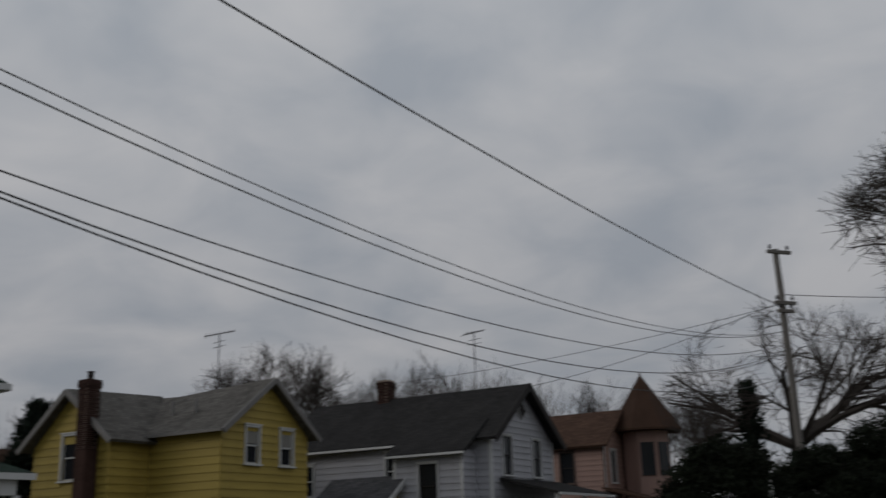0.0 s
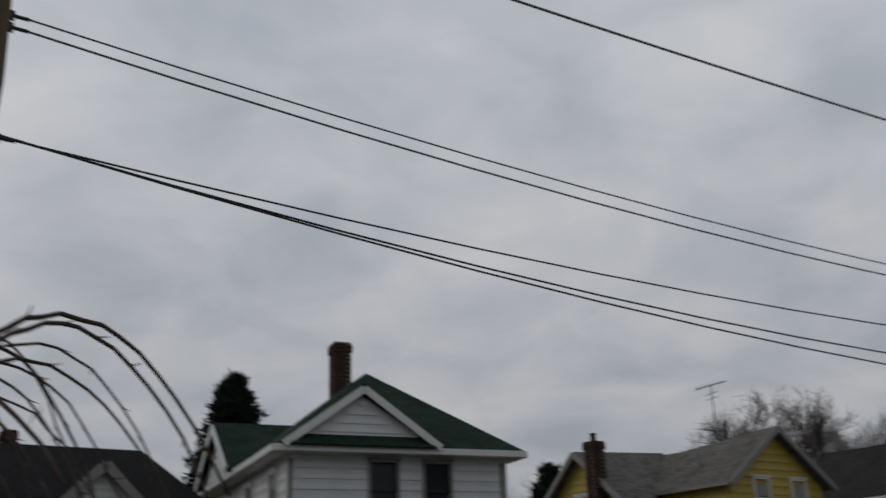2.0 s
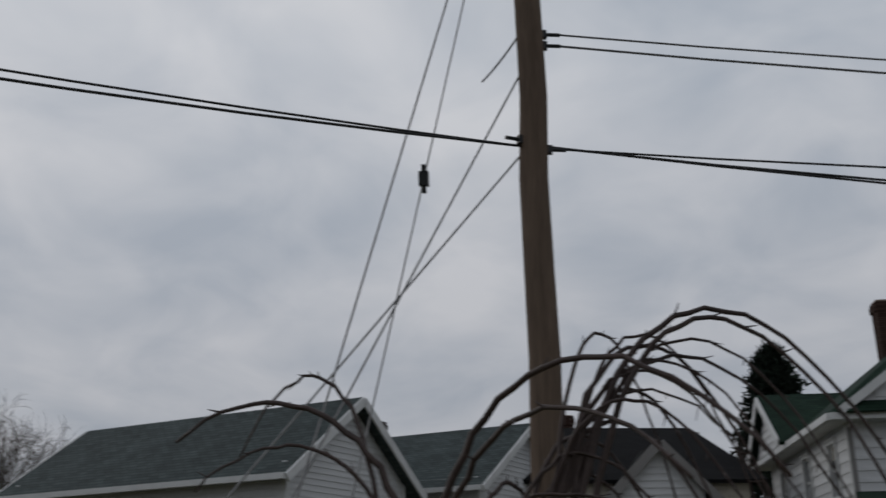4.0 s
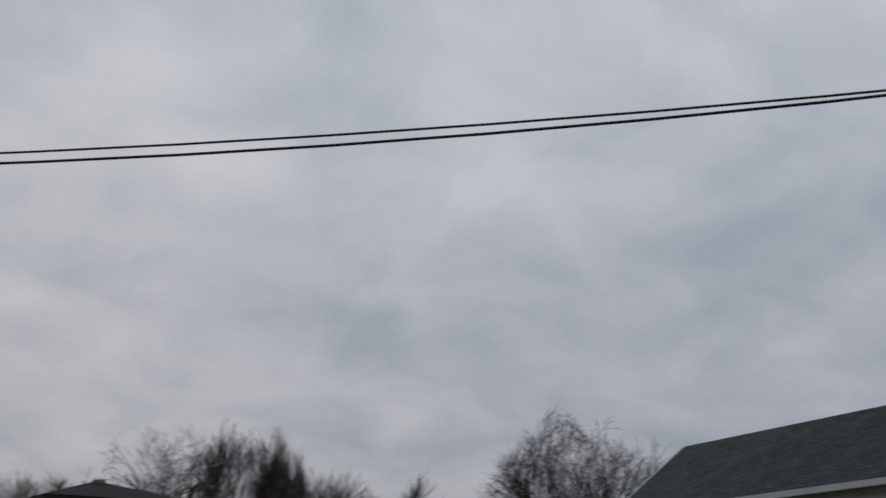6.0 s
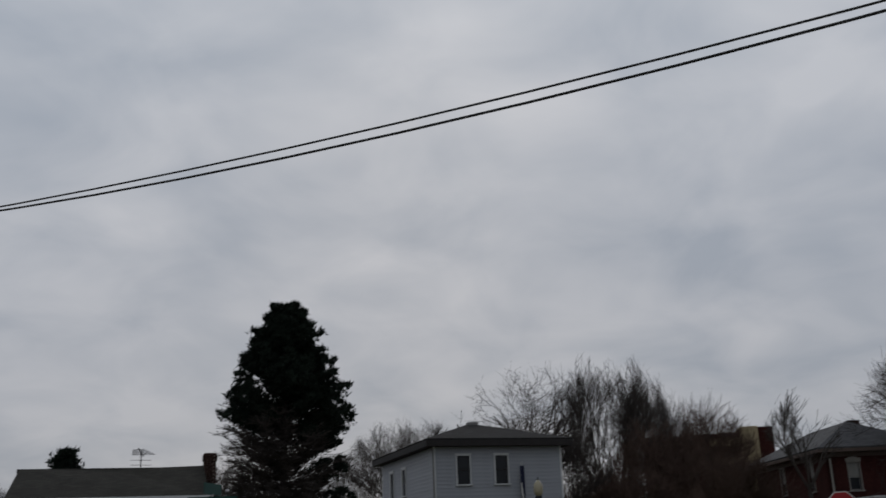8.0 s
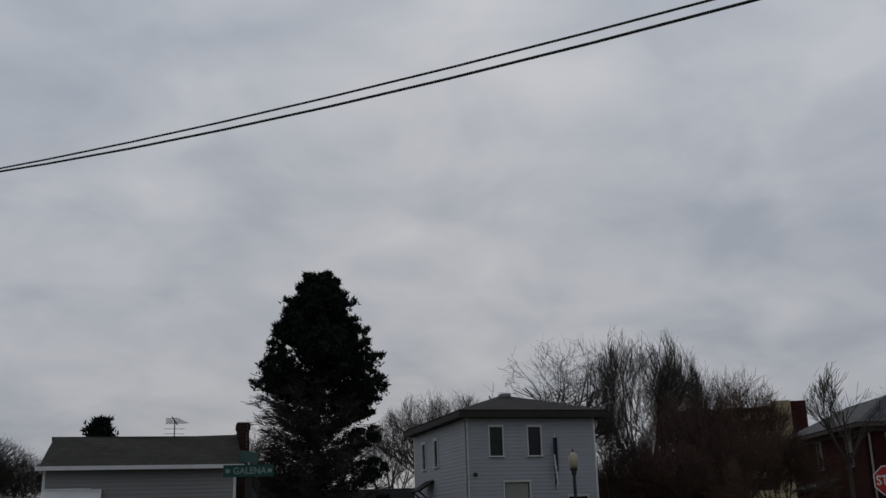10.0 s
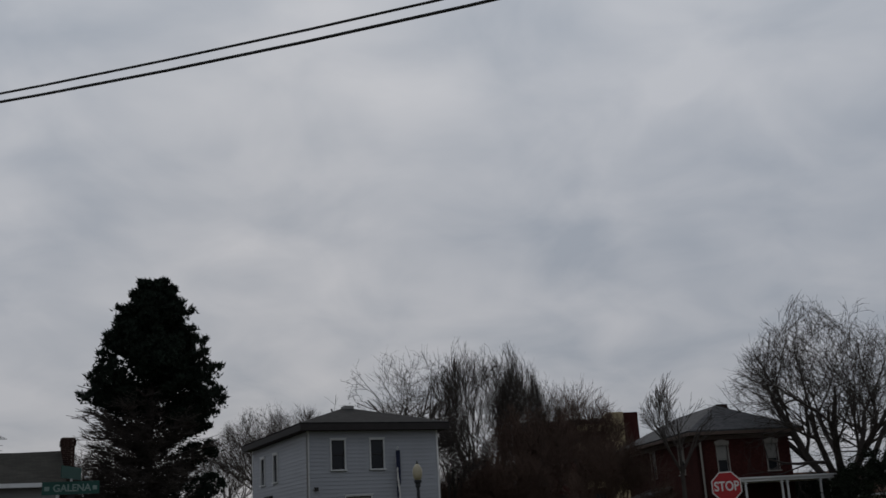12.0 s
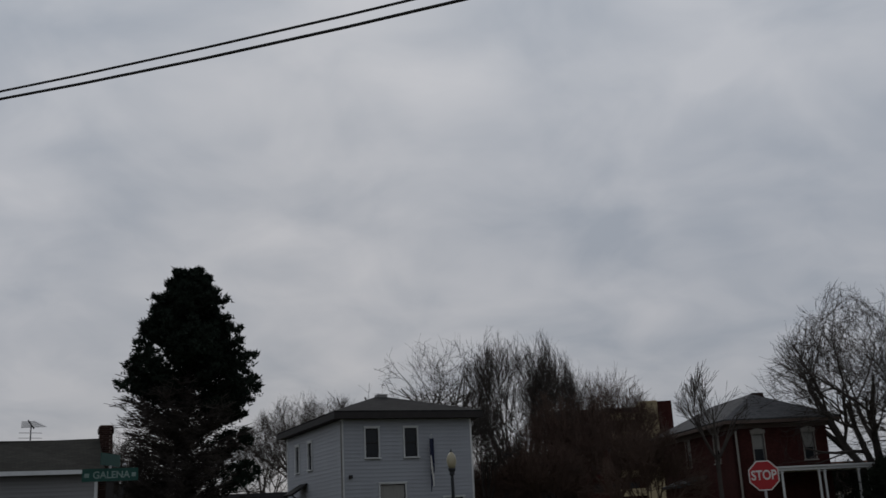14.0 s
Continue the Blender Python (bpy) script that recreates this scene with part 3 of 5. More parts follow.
trim_bars(ph, [((-0.4, -0.43, 2.88), (1.2, -0.43, 4.02)), ((2.8, -0.43, 2.88), (1.2, -0.43, 4.02))], white_paint, 0.05, 0.18, "rake_board")

# ---- the white house with the dark roof ----


def white_house():
    P = Matrix.Translation(uv(37.55, 19.5)) @ pose(0, 0, 0, 0, 0, 60)
    h = thing("house", "white clapboard house with steep charcoal roof and front gable", "house", P)
    W, D, E, R = 6.0, 10.5, 5.6, 7.88
    wall(h, Matrix.Identity(4), W, E, lilac_siding, white_paint, [(1.0, 4.0, 0.8, 1.55), (3.85, 4.0, 0.8, 1.55), (0.95, 0.9, 0.8, 1.7)], gable=(W / 2, R - E - 0.1), course=0.26, corner=0.09, sash=dark_paint, surround=0.05)
    wall(h, Matrix.Translation((0, D, 0)) @ pose(0, 0, 0, 0, 0, -90), D, E, lilac_siding, white_paint, [(0.9, 3.5, 0.75, 1.3), (5.5, 3.6, 0.8, 1.5)], course=0.26, corner=0.09)
    back_walls(h, W, D, E, lilac_siding)
    o, el, zl = 0.45, -0.45, 5.4
    xr = W + 0.45
    roof(h, [((el, -o, zl), (W / 2, -o, R), (W / 2, D + o, R), (el, D + o, zl)), ((xr, -o, zl), (W / 2, -o, R), (W / 2, D + o, R), (xr, D + o, zl))], slate_roof)
    trim_bars(h, [((el, -o - 0.03, zl - 0.1), (W / 2, -o - 0.03, R - 0.1)), ((xr, -o - 0.03, zl - 0.1), (W / 2, -o - 0.03, R - 0.1))], dark_paint, 0.06, 0.3, "rake_board")
    # a bay on the flank under a lower run of the same roof
    wall(h, Matrix.Translation((-1.1, 3.9, 0)) @ pose(0, 0, 0, 0, 0, -90), 3.2, 4.95, lilac_siding, white_paint, [(1.2, 2.7, 0.85, 1.75)], course=0.26, corner=0.09, sash=dark_paint, surround=0.06)
    wall(h, Matrix.Translation((-1.1, 0.7, 0)), 1.1, 4.95, lilac_siding, white_paint, course=0.26, corner=0.0)
    roof(h, [((-1.5, 0.4, 4.86), (0.7, 0.4, 6.3), (0.7, 4.1, 6.3), (-1.5, 4.1, 4.86))], slate_roof)
    trim_bars(h, [((-1.54, 0.4, 4.78), (-1.54, 4.1, 4.78)), ((el - 0.04, 4.3, zl - 0.08), (el - 0.04, 10.4, zl - 0.08))], white_paint, 0.09, 0.09, "gutter")
    wall(h, Matrix.Translation((-2.6, 14.0, 0)) @ pose(0, 0, 0, 0, 0, -90), 3.6, 4.9, lilac_siding, white_paint, [(1.2, 3.2, 0.8, 1.3)], course=0.26, corner=0.09)
    wall(h, Matrix.Translation((-2.6, 10.4, 0)), 2.6, 4.9, lilac_siding, white_paint, course=0.26, corner=0.09)
    roof(h, [((-3.0, 10.0, 4.75), (-3.0, 12.2, 6.6), (3.0, 12.2, 6.9), (3.0, 10.0, 4.75)), ((-3.0, 14.4, 4.75), (-3.0, 12.2, 6.6), (3.0, 12.2, 6.9), (3.0, 14.4, 4.75))], slate_roof)
    # the round-topped gable vent
    bm = bmesh.new()
    lathe(bm, [(0.36, 0), (0.4, 0.0), (0.4, 0.06), (0.34, 0.06)], 4)
    part("vent_frame", bm, white_paint, h, m=Matrix.Translation((W / 2 - 0.1, -0.05, 6.75)) @ pose(0, 0, 0, 90, 0, 0))
    bm = bmesh.new()
    lathe(bm, [(0.34, 0), (0.34, 0.07)], 4)
    part("vent_louvre", bm, dark_paint, h, m=Matrix.Translation((W / 2 - 0.1, -0.055, 6.75)) @ pose(0, 0, 0, 90, 0, 0))
    chimney(h, W / 2, 6.9, 7.4, 8.75, 0.6, pot=False)
    # porch over the front door
    roof(h, [((0.6, -2.6, 3.2), (6.5, -2.6, 3.2), (6.5, -0.03, 3.85), (0.6, -0.03, 3.85))], slate_roof, 0.1, "porch_roof")
    trim_bars(h, [((0.6, -2.65, 3.11), (6.5, -2.65, 3.11))], white_paint, 0.08, 0.1, "gutter")
    for x in (0.9, 3.6, 6.3):
        bm = bmesh.new()
        box(bm, x - 0.08, x + 0.08, -2.5, -2.34, 0, 3.12)
        part("porch_post", bm, white_paint, h)
    aerial("tv_aerial", P @ Vector((3.1, 2.2, 7.9)), 10.5, "tall thin television aerial mast on the dark roof", 1.3)


white_house()

# ---- the pink house with a corner turret ----


def pink_house():
    P = Matrix.Translation(uv(50.4, 19.7)) @ pose(0, 0, 0, 0, 0, 60)
    h = thing("house", "pink boarded house with brown roof and pointed corner turret", "house", P)
    W, D, E, R = 4.6, 7.6, 6.15, 7.9
    wall(h, Matrix.Identity(4), W, E, pink_siding, white_paint, [(0.9, 4.1, 0.65, 1.6)], gable=(W / 2, R - E - 0.1), course=0.26, corner=0.05, sash=dark_paint, surround=0.06)
    wall(h, Matrix.Translation((0, D, 0)) @ pose(0, 0, 0, 0, 0, -90), D, E, pink_siding, brown_paint, [(5.2, 4.1, 0.75, 1.55)], course=0.26, corner=0.05, sash=dark_paint, surround=0.06)
    back_walls(h, W, D, E, pink_siding)
    roof(h, [((-0.5, -0.4, E - 0.25), (W / 2, -0.4, R), (W / 2, D, R), (-0.5, D, E - 0.25)), ((W + 0.5, -0.4, E - 0.25), (W / 2, -0.4, R), (W / 2, D, R), (W + 0.5, D, E - 0.25))], brown_roof)
    bm = bmesh.new()
    lathe(bm, [(1.25, 0), (1.25, 7.0)], 8, (3.4, -1.1, 0))
    part("turret", bm, pink_siding, h)
    bm = bmesh.new()
    lathe(bm, [(2.05, 6.7), (2.05, 6.8), (1.6, 7.5), (0.06, 9.75), (0.03, 9.95)], 8, (3.4, -1.1, 0))
    part("turret_roof", bm, brown_roof, h, "pointed brown shingled turret roof")
    for k in range(3):
        bm = bmesh.new()
        box(bm, -0.35, 0.35, -1.22, -1.17, 4.4, 6.1)
        part("turret_window", bm, glass, h, m=Matrix.Translation((3.4, -1.1, 0)) @ pose(0, 0, 0, 0, 0, -67.5 + 45 * k))
    roof(h, [((-0.6, -2.2, 3.2), (2.1, -2.2, 3.2), (2.1, -0.03, 3.8), (-0.6, -0.03, 3.8))], brown_roof, 0.1, "porch_roof")
    for x in (-0.4, 1.9):
        bm = bmesh.new()
        box(bm, x - 0.08, x + 0.08, -2.1, -1.94, 0, 3.13)
        part("porch_post", bm, white_paint, h)


pink_house()

# ---- the low black-roofed house behind the canes ----


def black_house():
    h = thing("house", "low dark house with black hip roof and small front gable", "house", Matrix.Translation(uv(4.6, 31.0)) @ pose(0, 0, 0, 0, 0, 60))
    W, D, E = 6.6, 7.0, 4.85
    wall(h, Matrix.Translation((-1.8, 0, 0)), W + 1.8, E, cream_siding, dark_paint, [(1.0, 2.4, 0.8, 1.4)], course=0.2, corner=0.08)
    wall(h, Matrix.Translation((-1.8, D, 0)) @ pose(0, 0, 0, 0, 0, -90), D, E, cream_siding, dark_paint, course=0.2, corner=0.08)
    back_walls(h, W, D, E, cream_siding)
    a, b, o = Vector((0.2, 3.3, 6.95)), Vector((5.9, 3.3, 6.95)), 0.4
    c = [Vector(p) for p in ((-o - 2.2, -o, E), (W + o, -o, E), (W + o, D + o, E), (-o - 2.2, D + o, E))]
    roof(h, [(c[0], c[1], b, a), (c[1], c[2], b), (c[2], c[3], a, b), (c[3], c[0], a)], black_roof)
    wall(h, Matrix.Translation((2.4, -0.5, 4.0)), 2.6, 0.5, white_siding, grey_paint, gable=(1.3, 1.25), course=0.2, corner=0)
    roof(h, [((2.0, -0.8, 4.25), (3.7, -0.8, 5.95), (3.7, 1.5, 5.95), (2.0, 1.5, 4.25)), ((5.4, -0.8, 4.25), (3.7, -0.8, 5.95), (3.7, 1.5, 5.95), (5.4, 1.5, 4.25))], black_roof)
    trim_bars(h, [((2.0, -0.84, 4.16), (3.7, -0.84, 5.86)), ((5.4, -0.84, 4.16), (3.7, -0.84, 5.86))], grey_paint, 0.06, 0.26, "rake_board")
    chimney(h, 1.9, 4.2, 6.2, 7.5, 0.45, pot=False)


black_house()

# ---- the pair of grey-green roofs beyond the pole ----


def long_house(origin, rz, L, half, E, R, label):
    h = thing("house", label, "house", Matrix.Translation(origin) @ pose(0, 0, 0, 0, 0, rz))
    D = 2 * half
    wall(h, Matrix.Identity(4), L, E, white_siding, white_paint, course=0.14, corner=0.1, out=0.02)
    wall(h, Matrix.Translation((L, 0, 0)) @ pose(0, 0, 0, 0, 0, 90), D, E, white_siding, white_paint, gable=(half, R - E - 0.08), course=0.14, corner=0.1, out=0.02)
    wall(h, Matrix.Translation((0, D, 0)) @ pose(0, 0, 0, 0, 0, -90), D, E, white_siding, white_paint, gable=(half, R - E - 0.08), course=0.3, corner=0.1, out=0.02)
    bm = bmesh.new()
    box(bm, 0.2, L - 0.2, D - 0.2, D, 0, E)
    part("wall", bm, white_siding, h)
    s = (R - E) / half
    o = 0.45
    for y0 in (-o, D + o):
        roof(h, [((-0.35, y0, E - s * o), (L + 0.35, y0, E - s * o), (L + 0.35, half, R), (-0.35, half, R))], greygreen_roof)
    trim_bars(h, [((L + 0.38, -o, E - s * o - 0.1), (L + 0.38, half, R - 0.1)), ((L + 0.38, D + o, E - s * o - 0.1), (L + 0.38, half, R - 0.1)),
                  ((-0.38, -o, E - s * o - 0.1), (-0.38, half, R - 0.1))], white_paint, 0.05, 0.2, "rake_board")
    trim_bars(h, [((-0.35, -o - 0.05, E - s * o - 0.06), (L + 0.35, -o - 0.05, E - s * o - 0.06))], white_paint, 0.1, 0.13, "gutter")
    bm = bmesh.new()
    tube(bm, [(0.08, -0.08, 0.2), (0.08, -0.08, E - 0.6), (0.0, -o, E - s * o - 0.1)], 0.045, 8)
    part("downspout", bm, white_paint, h)
    return h


hh = long_house(spot(78.0, 29.6), 27, 8.65, 2.45, 4.5, 6.26, "white boarded house with long grey-green shingled roof")
chimney(hh, 8.1, 4.3, 4.2, 6.0, 0.45, pot=False)
long_house(spot(63.5, 31.4), 27, 5.6, 2.9, 4.7, 6.5, "second white boarded house with grey-green roof")

# ---- the pale two-storey house on the corner ----


def corner_house():
    P = Matrix.Translation(spot(108.25, 56.0)) @ pose(0, 0, 0, 0, 0, 125)
    h = thing("house", "pale grey two-storey house with flat-pitched dark hip roof", "house", P)
    W, D, E = 7.35, 11.4, 7.28
    wall(h, Matrix.Identity(4), W, E, grey_siding, white_paint, [(1.27, 5.0, 0.72, 1.5), (3.45, 5.0, 0.72, 1.5), (2.0, 1.3, 1.4, 2.3), (5.6, 0.5, 1.1, 2.3)], course=0.2, corner=0.07, out=0.02, blind=(0, 0, 0.45), sash=dark_paint, surround=0.06)
    wall(h, Matrix.Translation((0, D, 0)) @ pose(0, 0, 0, 0, 0, -90), D, E, grey_siding, white_paint, [(2.1, 4.8, 0.75, 1.5), (4.9, 4.8, 0.75, 1.5), (8.8, 0.9, 0.8, 1.6)], course=0.2, corner=0.07, out=0.02, sash=dark_paint)
    back_walls(h, W, D, E, grey_siding)
    a, b, o = Vector((3.3, 3.5, 8.66)), Vector((3.3, 7.9, 8.66)), 0.55
    c = [Vector(p) for p in ((-o, -o, E + 0.1), (W + o, -o, E + 0.1), (W + o, D + o, E + 0.1), (-o, D + o, E + 0.1))]
    roof(h, [(c[0], c[1], a), (c[1], c[2], b, a), (c[2], c[3], b), (c[3], c[0], a, b)], slate_roof)
    bm = bmesh.new()
    box(bm, -o, W + o, -o, D + o, E - 0.3, E + 0.02)
    part("cornice", bm, dark_paint, h, "dark painted box cornice")
    bm = bmesh.new()
    box(bm, 3.1, 3.7, 3.1, 3.6, 8.3, 8.7)
    part("roof_vent", bm, grey_paint, h)
    # a hooded side door
    roof(h, [((-1.0, 6.8, 3.5), (-0.03, 6.8, 4.1), (-0.03, 8.6, 4.1), (-1.0, 8.6, 3.5))], slate_roof, 0.12, "door_hood")
    bm = bmesh.new()
    for y in (6.9, 8.4):
        beam(bm, (-0.9, y, 3.45), (-0.05, y, 2.7), 0.08, 0.08)
    part("hood_bracket", bm, dark_paint, h)
    bm = bmesh.new()
    tube(bm, [(-0.06, -0.06, 0.2), (-0.06, -0.06, E - 0.4)], 0.05, 8)
    part("downspout", bm, grey_paint, h)
    bm = bmesh.new()
    box(bm, 0.32, 0.5, -0.14, -0.02, 3.95, 4.12)
    part("wall_lamp", bm, dark_paint, h)
    # the furled banner on its short staff
    f = thing("banner", "furled navy and white cloth banner on a wall pole", "flag", P @ Matrix.Translation((4.85, -0.35, 3.1)))
    bm = bmesh.new()
    tube(bm, [(0, 0.3, 2.2), (0, -0.05, 3.0)], 0.025, 8)
    part("staff", bm, white_paint, f)
    bm = bmesh.new()
    for i in range(5):
        x = -0.1 + 0.05 * i
        slab(bm, [(x, 0.03 * (i % 2), 2.8), (x + 0.05, 0.03 * ((i + 1) % 2), 2.8), (x + 0.04, 0.03 * ((i + 1) % 2), 0.15 + 0.25 * i), (x - 0.01, 0.03 * (i % 2), 0.25 * i)], 0.012)
    part("cloth", bm, navy_cloth, f)
    bm = bmesh.new()
    for i in range(4):
        slab(bm, [(-0.09 + 0.03 * i, -0.035, 1.9 - 0.3 * i), (-0.03 + 0.03 * i, -0.035, 1.9 - 0.3 * i), (-0.03 + 0.03 * i, -0.035, 1.2 - 0.3 * i), (-0.09 + 0.03 * i, -0.035, 1.2 - 0.3 * i)], 0.01)
    part("white_stripe", bm, sign_white, f)


corner_house()

# ---- the low house with the white gutter ----


def low_house():
    P = Matrix.Translation(spot(130.0, 42.6)) @ pose(0, 0, 0, 0, 0, 125)
    h = thing("house", "low white-sided house with dark weathered shingle roof", "house", P)
    W, D, E, R = 7.0, 6.0, 3.95, 5.4
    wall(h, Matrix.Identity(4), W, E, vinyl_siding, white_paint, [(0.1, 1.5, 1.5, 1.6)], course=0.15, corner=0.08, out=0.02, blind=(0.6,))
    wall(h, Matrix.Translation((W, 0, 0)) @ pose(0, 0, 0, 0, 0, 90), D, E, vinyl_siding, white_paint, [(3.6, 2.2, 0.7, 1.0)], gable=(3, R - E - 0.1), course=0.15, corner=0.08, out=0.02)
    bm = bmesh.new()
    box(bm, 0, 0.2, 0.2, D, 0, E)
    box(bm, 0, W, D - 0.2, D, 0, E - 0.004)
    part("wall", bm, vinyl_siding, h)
    roof(h, [((-0.15, -0.4, E + 0.05), (W + 0.25, -0.4, E + 0.05), (W + 0.25, 3, R + 0.05), (3.6, 3, R - 0.06), (0.05, 3, R)), ((-0.15, D + 0.4, E), (W + 0.25, D + 0.4, E), (W + 0.25, 3, R), (-0.05, 3, R))], tan_roof)
    trim_bars(h, [((-0.25, -0.46, E), (W + 0.3, -0.46, E))], white_paint, 0.1, 0.15, "gutter")
    chimney(h, W + 0.5, 3.0, 0.0, 5.95, 0.5, pot=False)
    aerial("tv_aerial", P @ Vector((4.7, 3.0, 5.3)), 6.05, "small television aerial above the roof ridge", 1.0)
    # a white metal awning over the window
    aw = bmesh.new()
    slab(aw, [(0.0, -0.9, 2.75), (2.1, -0.9, 2.75), (2.1, -0.04, 3.2), (0.0, -0.04, 3.2)], 0.04)
    part("awning", aw, white_paint, h, "white metal window awning")


low_house()

# ---- the brick house with the white porch ----


def brick_house():
    P = Matrix.Translation(spot(87.7, 59.0)) @ pose(0, 0, 0, 0, 0, 108)
    h = thing("house", "red brick two-storey house with grey hip roof", "house", P)
    W, D, E = 5.2, 12.5, 5.8
    holes = [(1.05, 3.85, 0.6, 1.4), (3.85, 3.85, 0.6, 1.4)]
    sides = [(Matrix.Identity(4), W, holes), (Matrix.Translation((0, D, 0)) @ pose(0, 0, 0, 0, 0, -90), D, [(1.0, 1.0, 0.8, 1.8), (4.8, 4.0, 0.75, 1.5), (9.6, 3.95, 0.75, 1.55), (4.8, 1.0, 0.8, 1.8)])]
    for m, w, hs in sides:
        bm = bmesh.new()
        xs = sorted({0.0, w, *(v for q in hs for v in (q[0], q[0] + q[2]))})
        zs = sorted({0.0, E, *(v for q in hs for v in (q[1], q[1] + q[3]))})
        lay = bm.loops.layers.uv.verify()
        for x0, x1 in zip(xs, xs[1:]):
            for z0, z1 in zip(zs, zs[1:]):
                if not any(q[0] <= (x0 + x1) / 2 <= q[0] + q[2] and q[1] <= (z0 + z1) / 2 <= q[1] + q[3] for q in hs):
                    box(bm, x0, x1, 0, 0.3, z0, z1)
        bmesh.ops.remove_doubles(bm, verts=bm.verts[:], dist=0.0005)
        for f in bm.faces:
            for lp in f.loops:
                lp[lay].uv = (lp.vert.co.x + lp.vert.co.y, lp.vert.co.z)
        part("wall", bm, brick_wall, h, m=m)
        for q in hs:
            window(h, m @ Matrix.Translation((q[0], 0, q[1])), q[2], q[3], stone, 0.55, arch=True, depth=0.14, surround=0.05, sash=grey_paint)
    back_walls(h, W, D, E, brick_wall)
    a, b, o = Vector((2.6, 3.2, 7.75)), Vector((2.6, 9.2, 7.75)), 0.65
    c = [Vector(p) for p in ((-o, -o, E + 0.25), (W + o, -o, E + 0.25), (W + o, D + o, E + 0.25), (-o, D + o, E + 0.25))]
    roof(h, [(c[0], c[1], a), (c[1], c[2], b, a), (c[2], c[3], b), (c[3], c[0], a, b)], grey_roof)
    bm = bmesh.new()
    box(bm, -o, W + o, -o, D + o, E + 0.0, E + 0.17)
    box(bm, -0.12, W + 0.12, -0.12, D + 0.12, E - 0.22, E - 0.01)
    part("cornice", bm, brown_paint, h, "deep brown painted cornice")
    bm = bmesh.new()
    box(bm, 3.0, 3.6, 3.8, 4.4, 7.3, 7.88)
    part("chimney", bm, chimney_brick, h)
    bm = bmesh.new()
    tube(bm, [(0.12, -0.1, 0.1), (0.12, -0.1, E - 0.3)], 0.06, 8)
    part("downspout", bm, stone, h)
    # the porch: a flat white roof on slim posts
    bm = bmesh.new()
    box(bm, 1.1, 6.1, -2.6, -0.05, 3.2, 3.34)
    box(bm, 1.0, 6.2, -2.7, -0.05, 3.34, 3.42)
    part("porch_roof", bm, white_paint, h, "flat white porch roof")
    for x in (1.35, 3.3, 3.6, 5.4, 5.95):
        bm = bmesh.new()
        box(bm, x - 0.045, x + 0.045, -2.5, -2.41, 0.0, 3.2)
        box(bm, x - 0.07, x + 0.07, -2.53, -2.38, 3.08, 3.2)
        part("porch_post", bm, white_paint, h)
    roof(h, [((-1.6, 4.6, 2.9), (-0.03, 4.6, 3.4), (-0.03, 8.2, 3.4), (-1.6, 8.2, 2.9))], grey_roof, 0.15, "bay_roof")
    bm = bmesh.new()
    box(bm, -1.4, -0.03, 4.9, 7.9, 0, 2.9)
    part("bay", bm, brick_wall, h)


brick_house()

# ---- apartment block far behind the trees ----


def apartment_block():
    h = thing("apartment_building", "distant six-storey brick apartment block with tan balconies", "building", Matrix.Translation(spot(96.8, 160)) @ pose(0, 0, 0, 0, 0, 97))
    bm = bmesh.new()
    box(bm, 0, 15.5, 0, 12, 0, 17.0)
    box(bm, 16.8, 19.0, -1, 12, 0, 17.6)
    part("wall", bm, brick_wall, h)
    bm = bmesh.new()
    box(bm, 14.2, 16.8, -1.4, 10, 0, 17.7)
    part("stair_tower", bm, tan_concrete, h, "tan concrete tower")
    for k in range(6):
        z = 1.8 + 2.8 * k
        for i in range(5):
            bm = bmesh.new()
            box(bm, 0.9 + 2.7 * i, 2.4 + 2.7 * i, -0.06, -0.01, z, z + 1.3)
            part("window", bm, glass, h)
        bm = bmesh.new()
        box(bm, 9.8, 14.2, -1.3, -0.02, z - 0.7, z - 0.5)
        box(bm, 9.8, 14.2, -1.3, -1.2, z - 0.5, z + 0.35)
        part("balcony", bm, tan_concrete, h)


apartment_block()

# ---- low outbuildings behind the corner houses ----


def shed(az, d, rz, w, dp, e, r, wmat, rmat, label):
    h = thing("shed", label, "outbuilding", Matrix.Translation(spot(az, d)) @ pose(0, 0, 0, 0, 0, rz))
    wall(h, Matrix.Identity(4), w, e, wmat, white_paint, course=0.22, corner=0.08, out=0.02)
    wall(h, Matrix.Translation((w, 0, 0)) @ pose(0, 0, 0, 0, 0, 90), dp, e, wmat, white_paint, gable=(dp / 2, r - e - 0.06), course=0.22, corner=0.08, out=0.02)
    wall(h, Matrix.Translation((0, dp, 0)) @ pose(0, 0, 0, 0, 0, -90), dp, e, wmat, white_paint, gable=(dp / 2, r - e - 0.06), course=0.22, corner=0.08, out=0.02)
    bm = bmesh.new()
    box(bm, 0.2, w - 0.2, dp - 0.2, dp, 0, e)
    part("wall", bm, wmat, h)
    roof(h, [((-0.3, -0.3, e - 0.1), (w + 0.3, -0.3, e - 0.1), (w + 0.3, dp / 2, r), (-0.3, dp / 2, r)), ((-0.3, dp + 0.3, e - 0.1), (w + 0.3, dp + 0.3, e - 0.1), (w + 0.3, dp / 2, r), (-0.3, dp / 2, r))], rmat, 0.1)
    trim_bars(h, [((-0.3, -0.34, e - 0.14), (w + 0.3, -0.34, e - 0.14))], white_paint, 0.08, 0.12, "gutter")
    return h


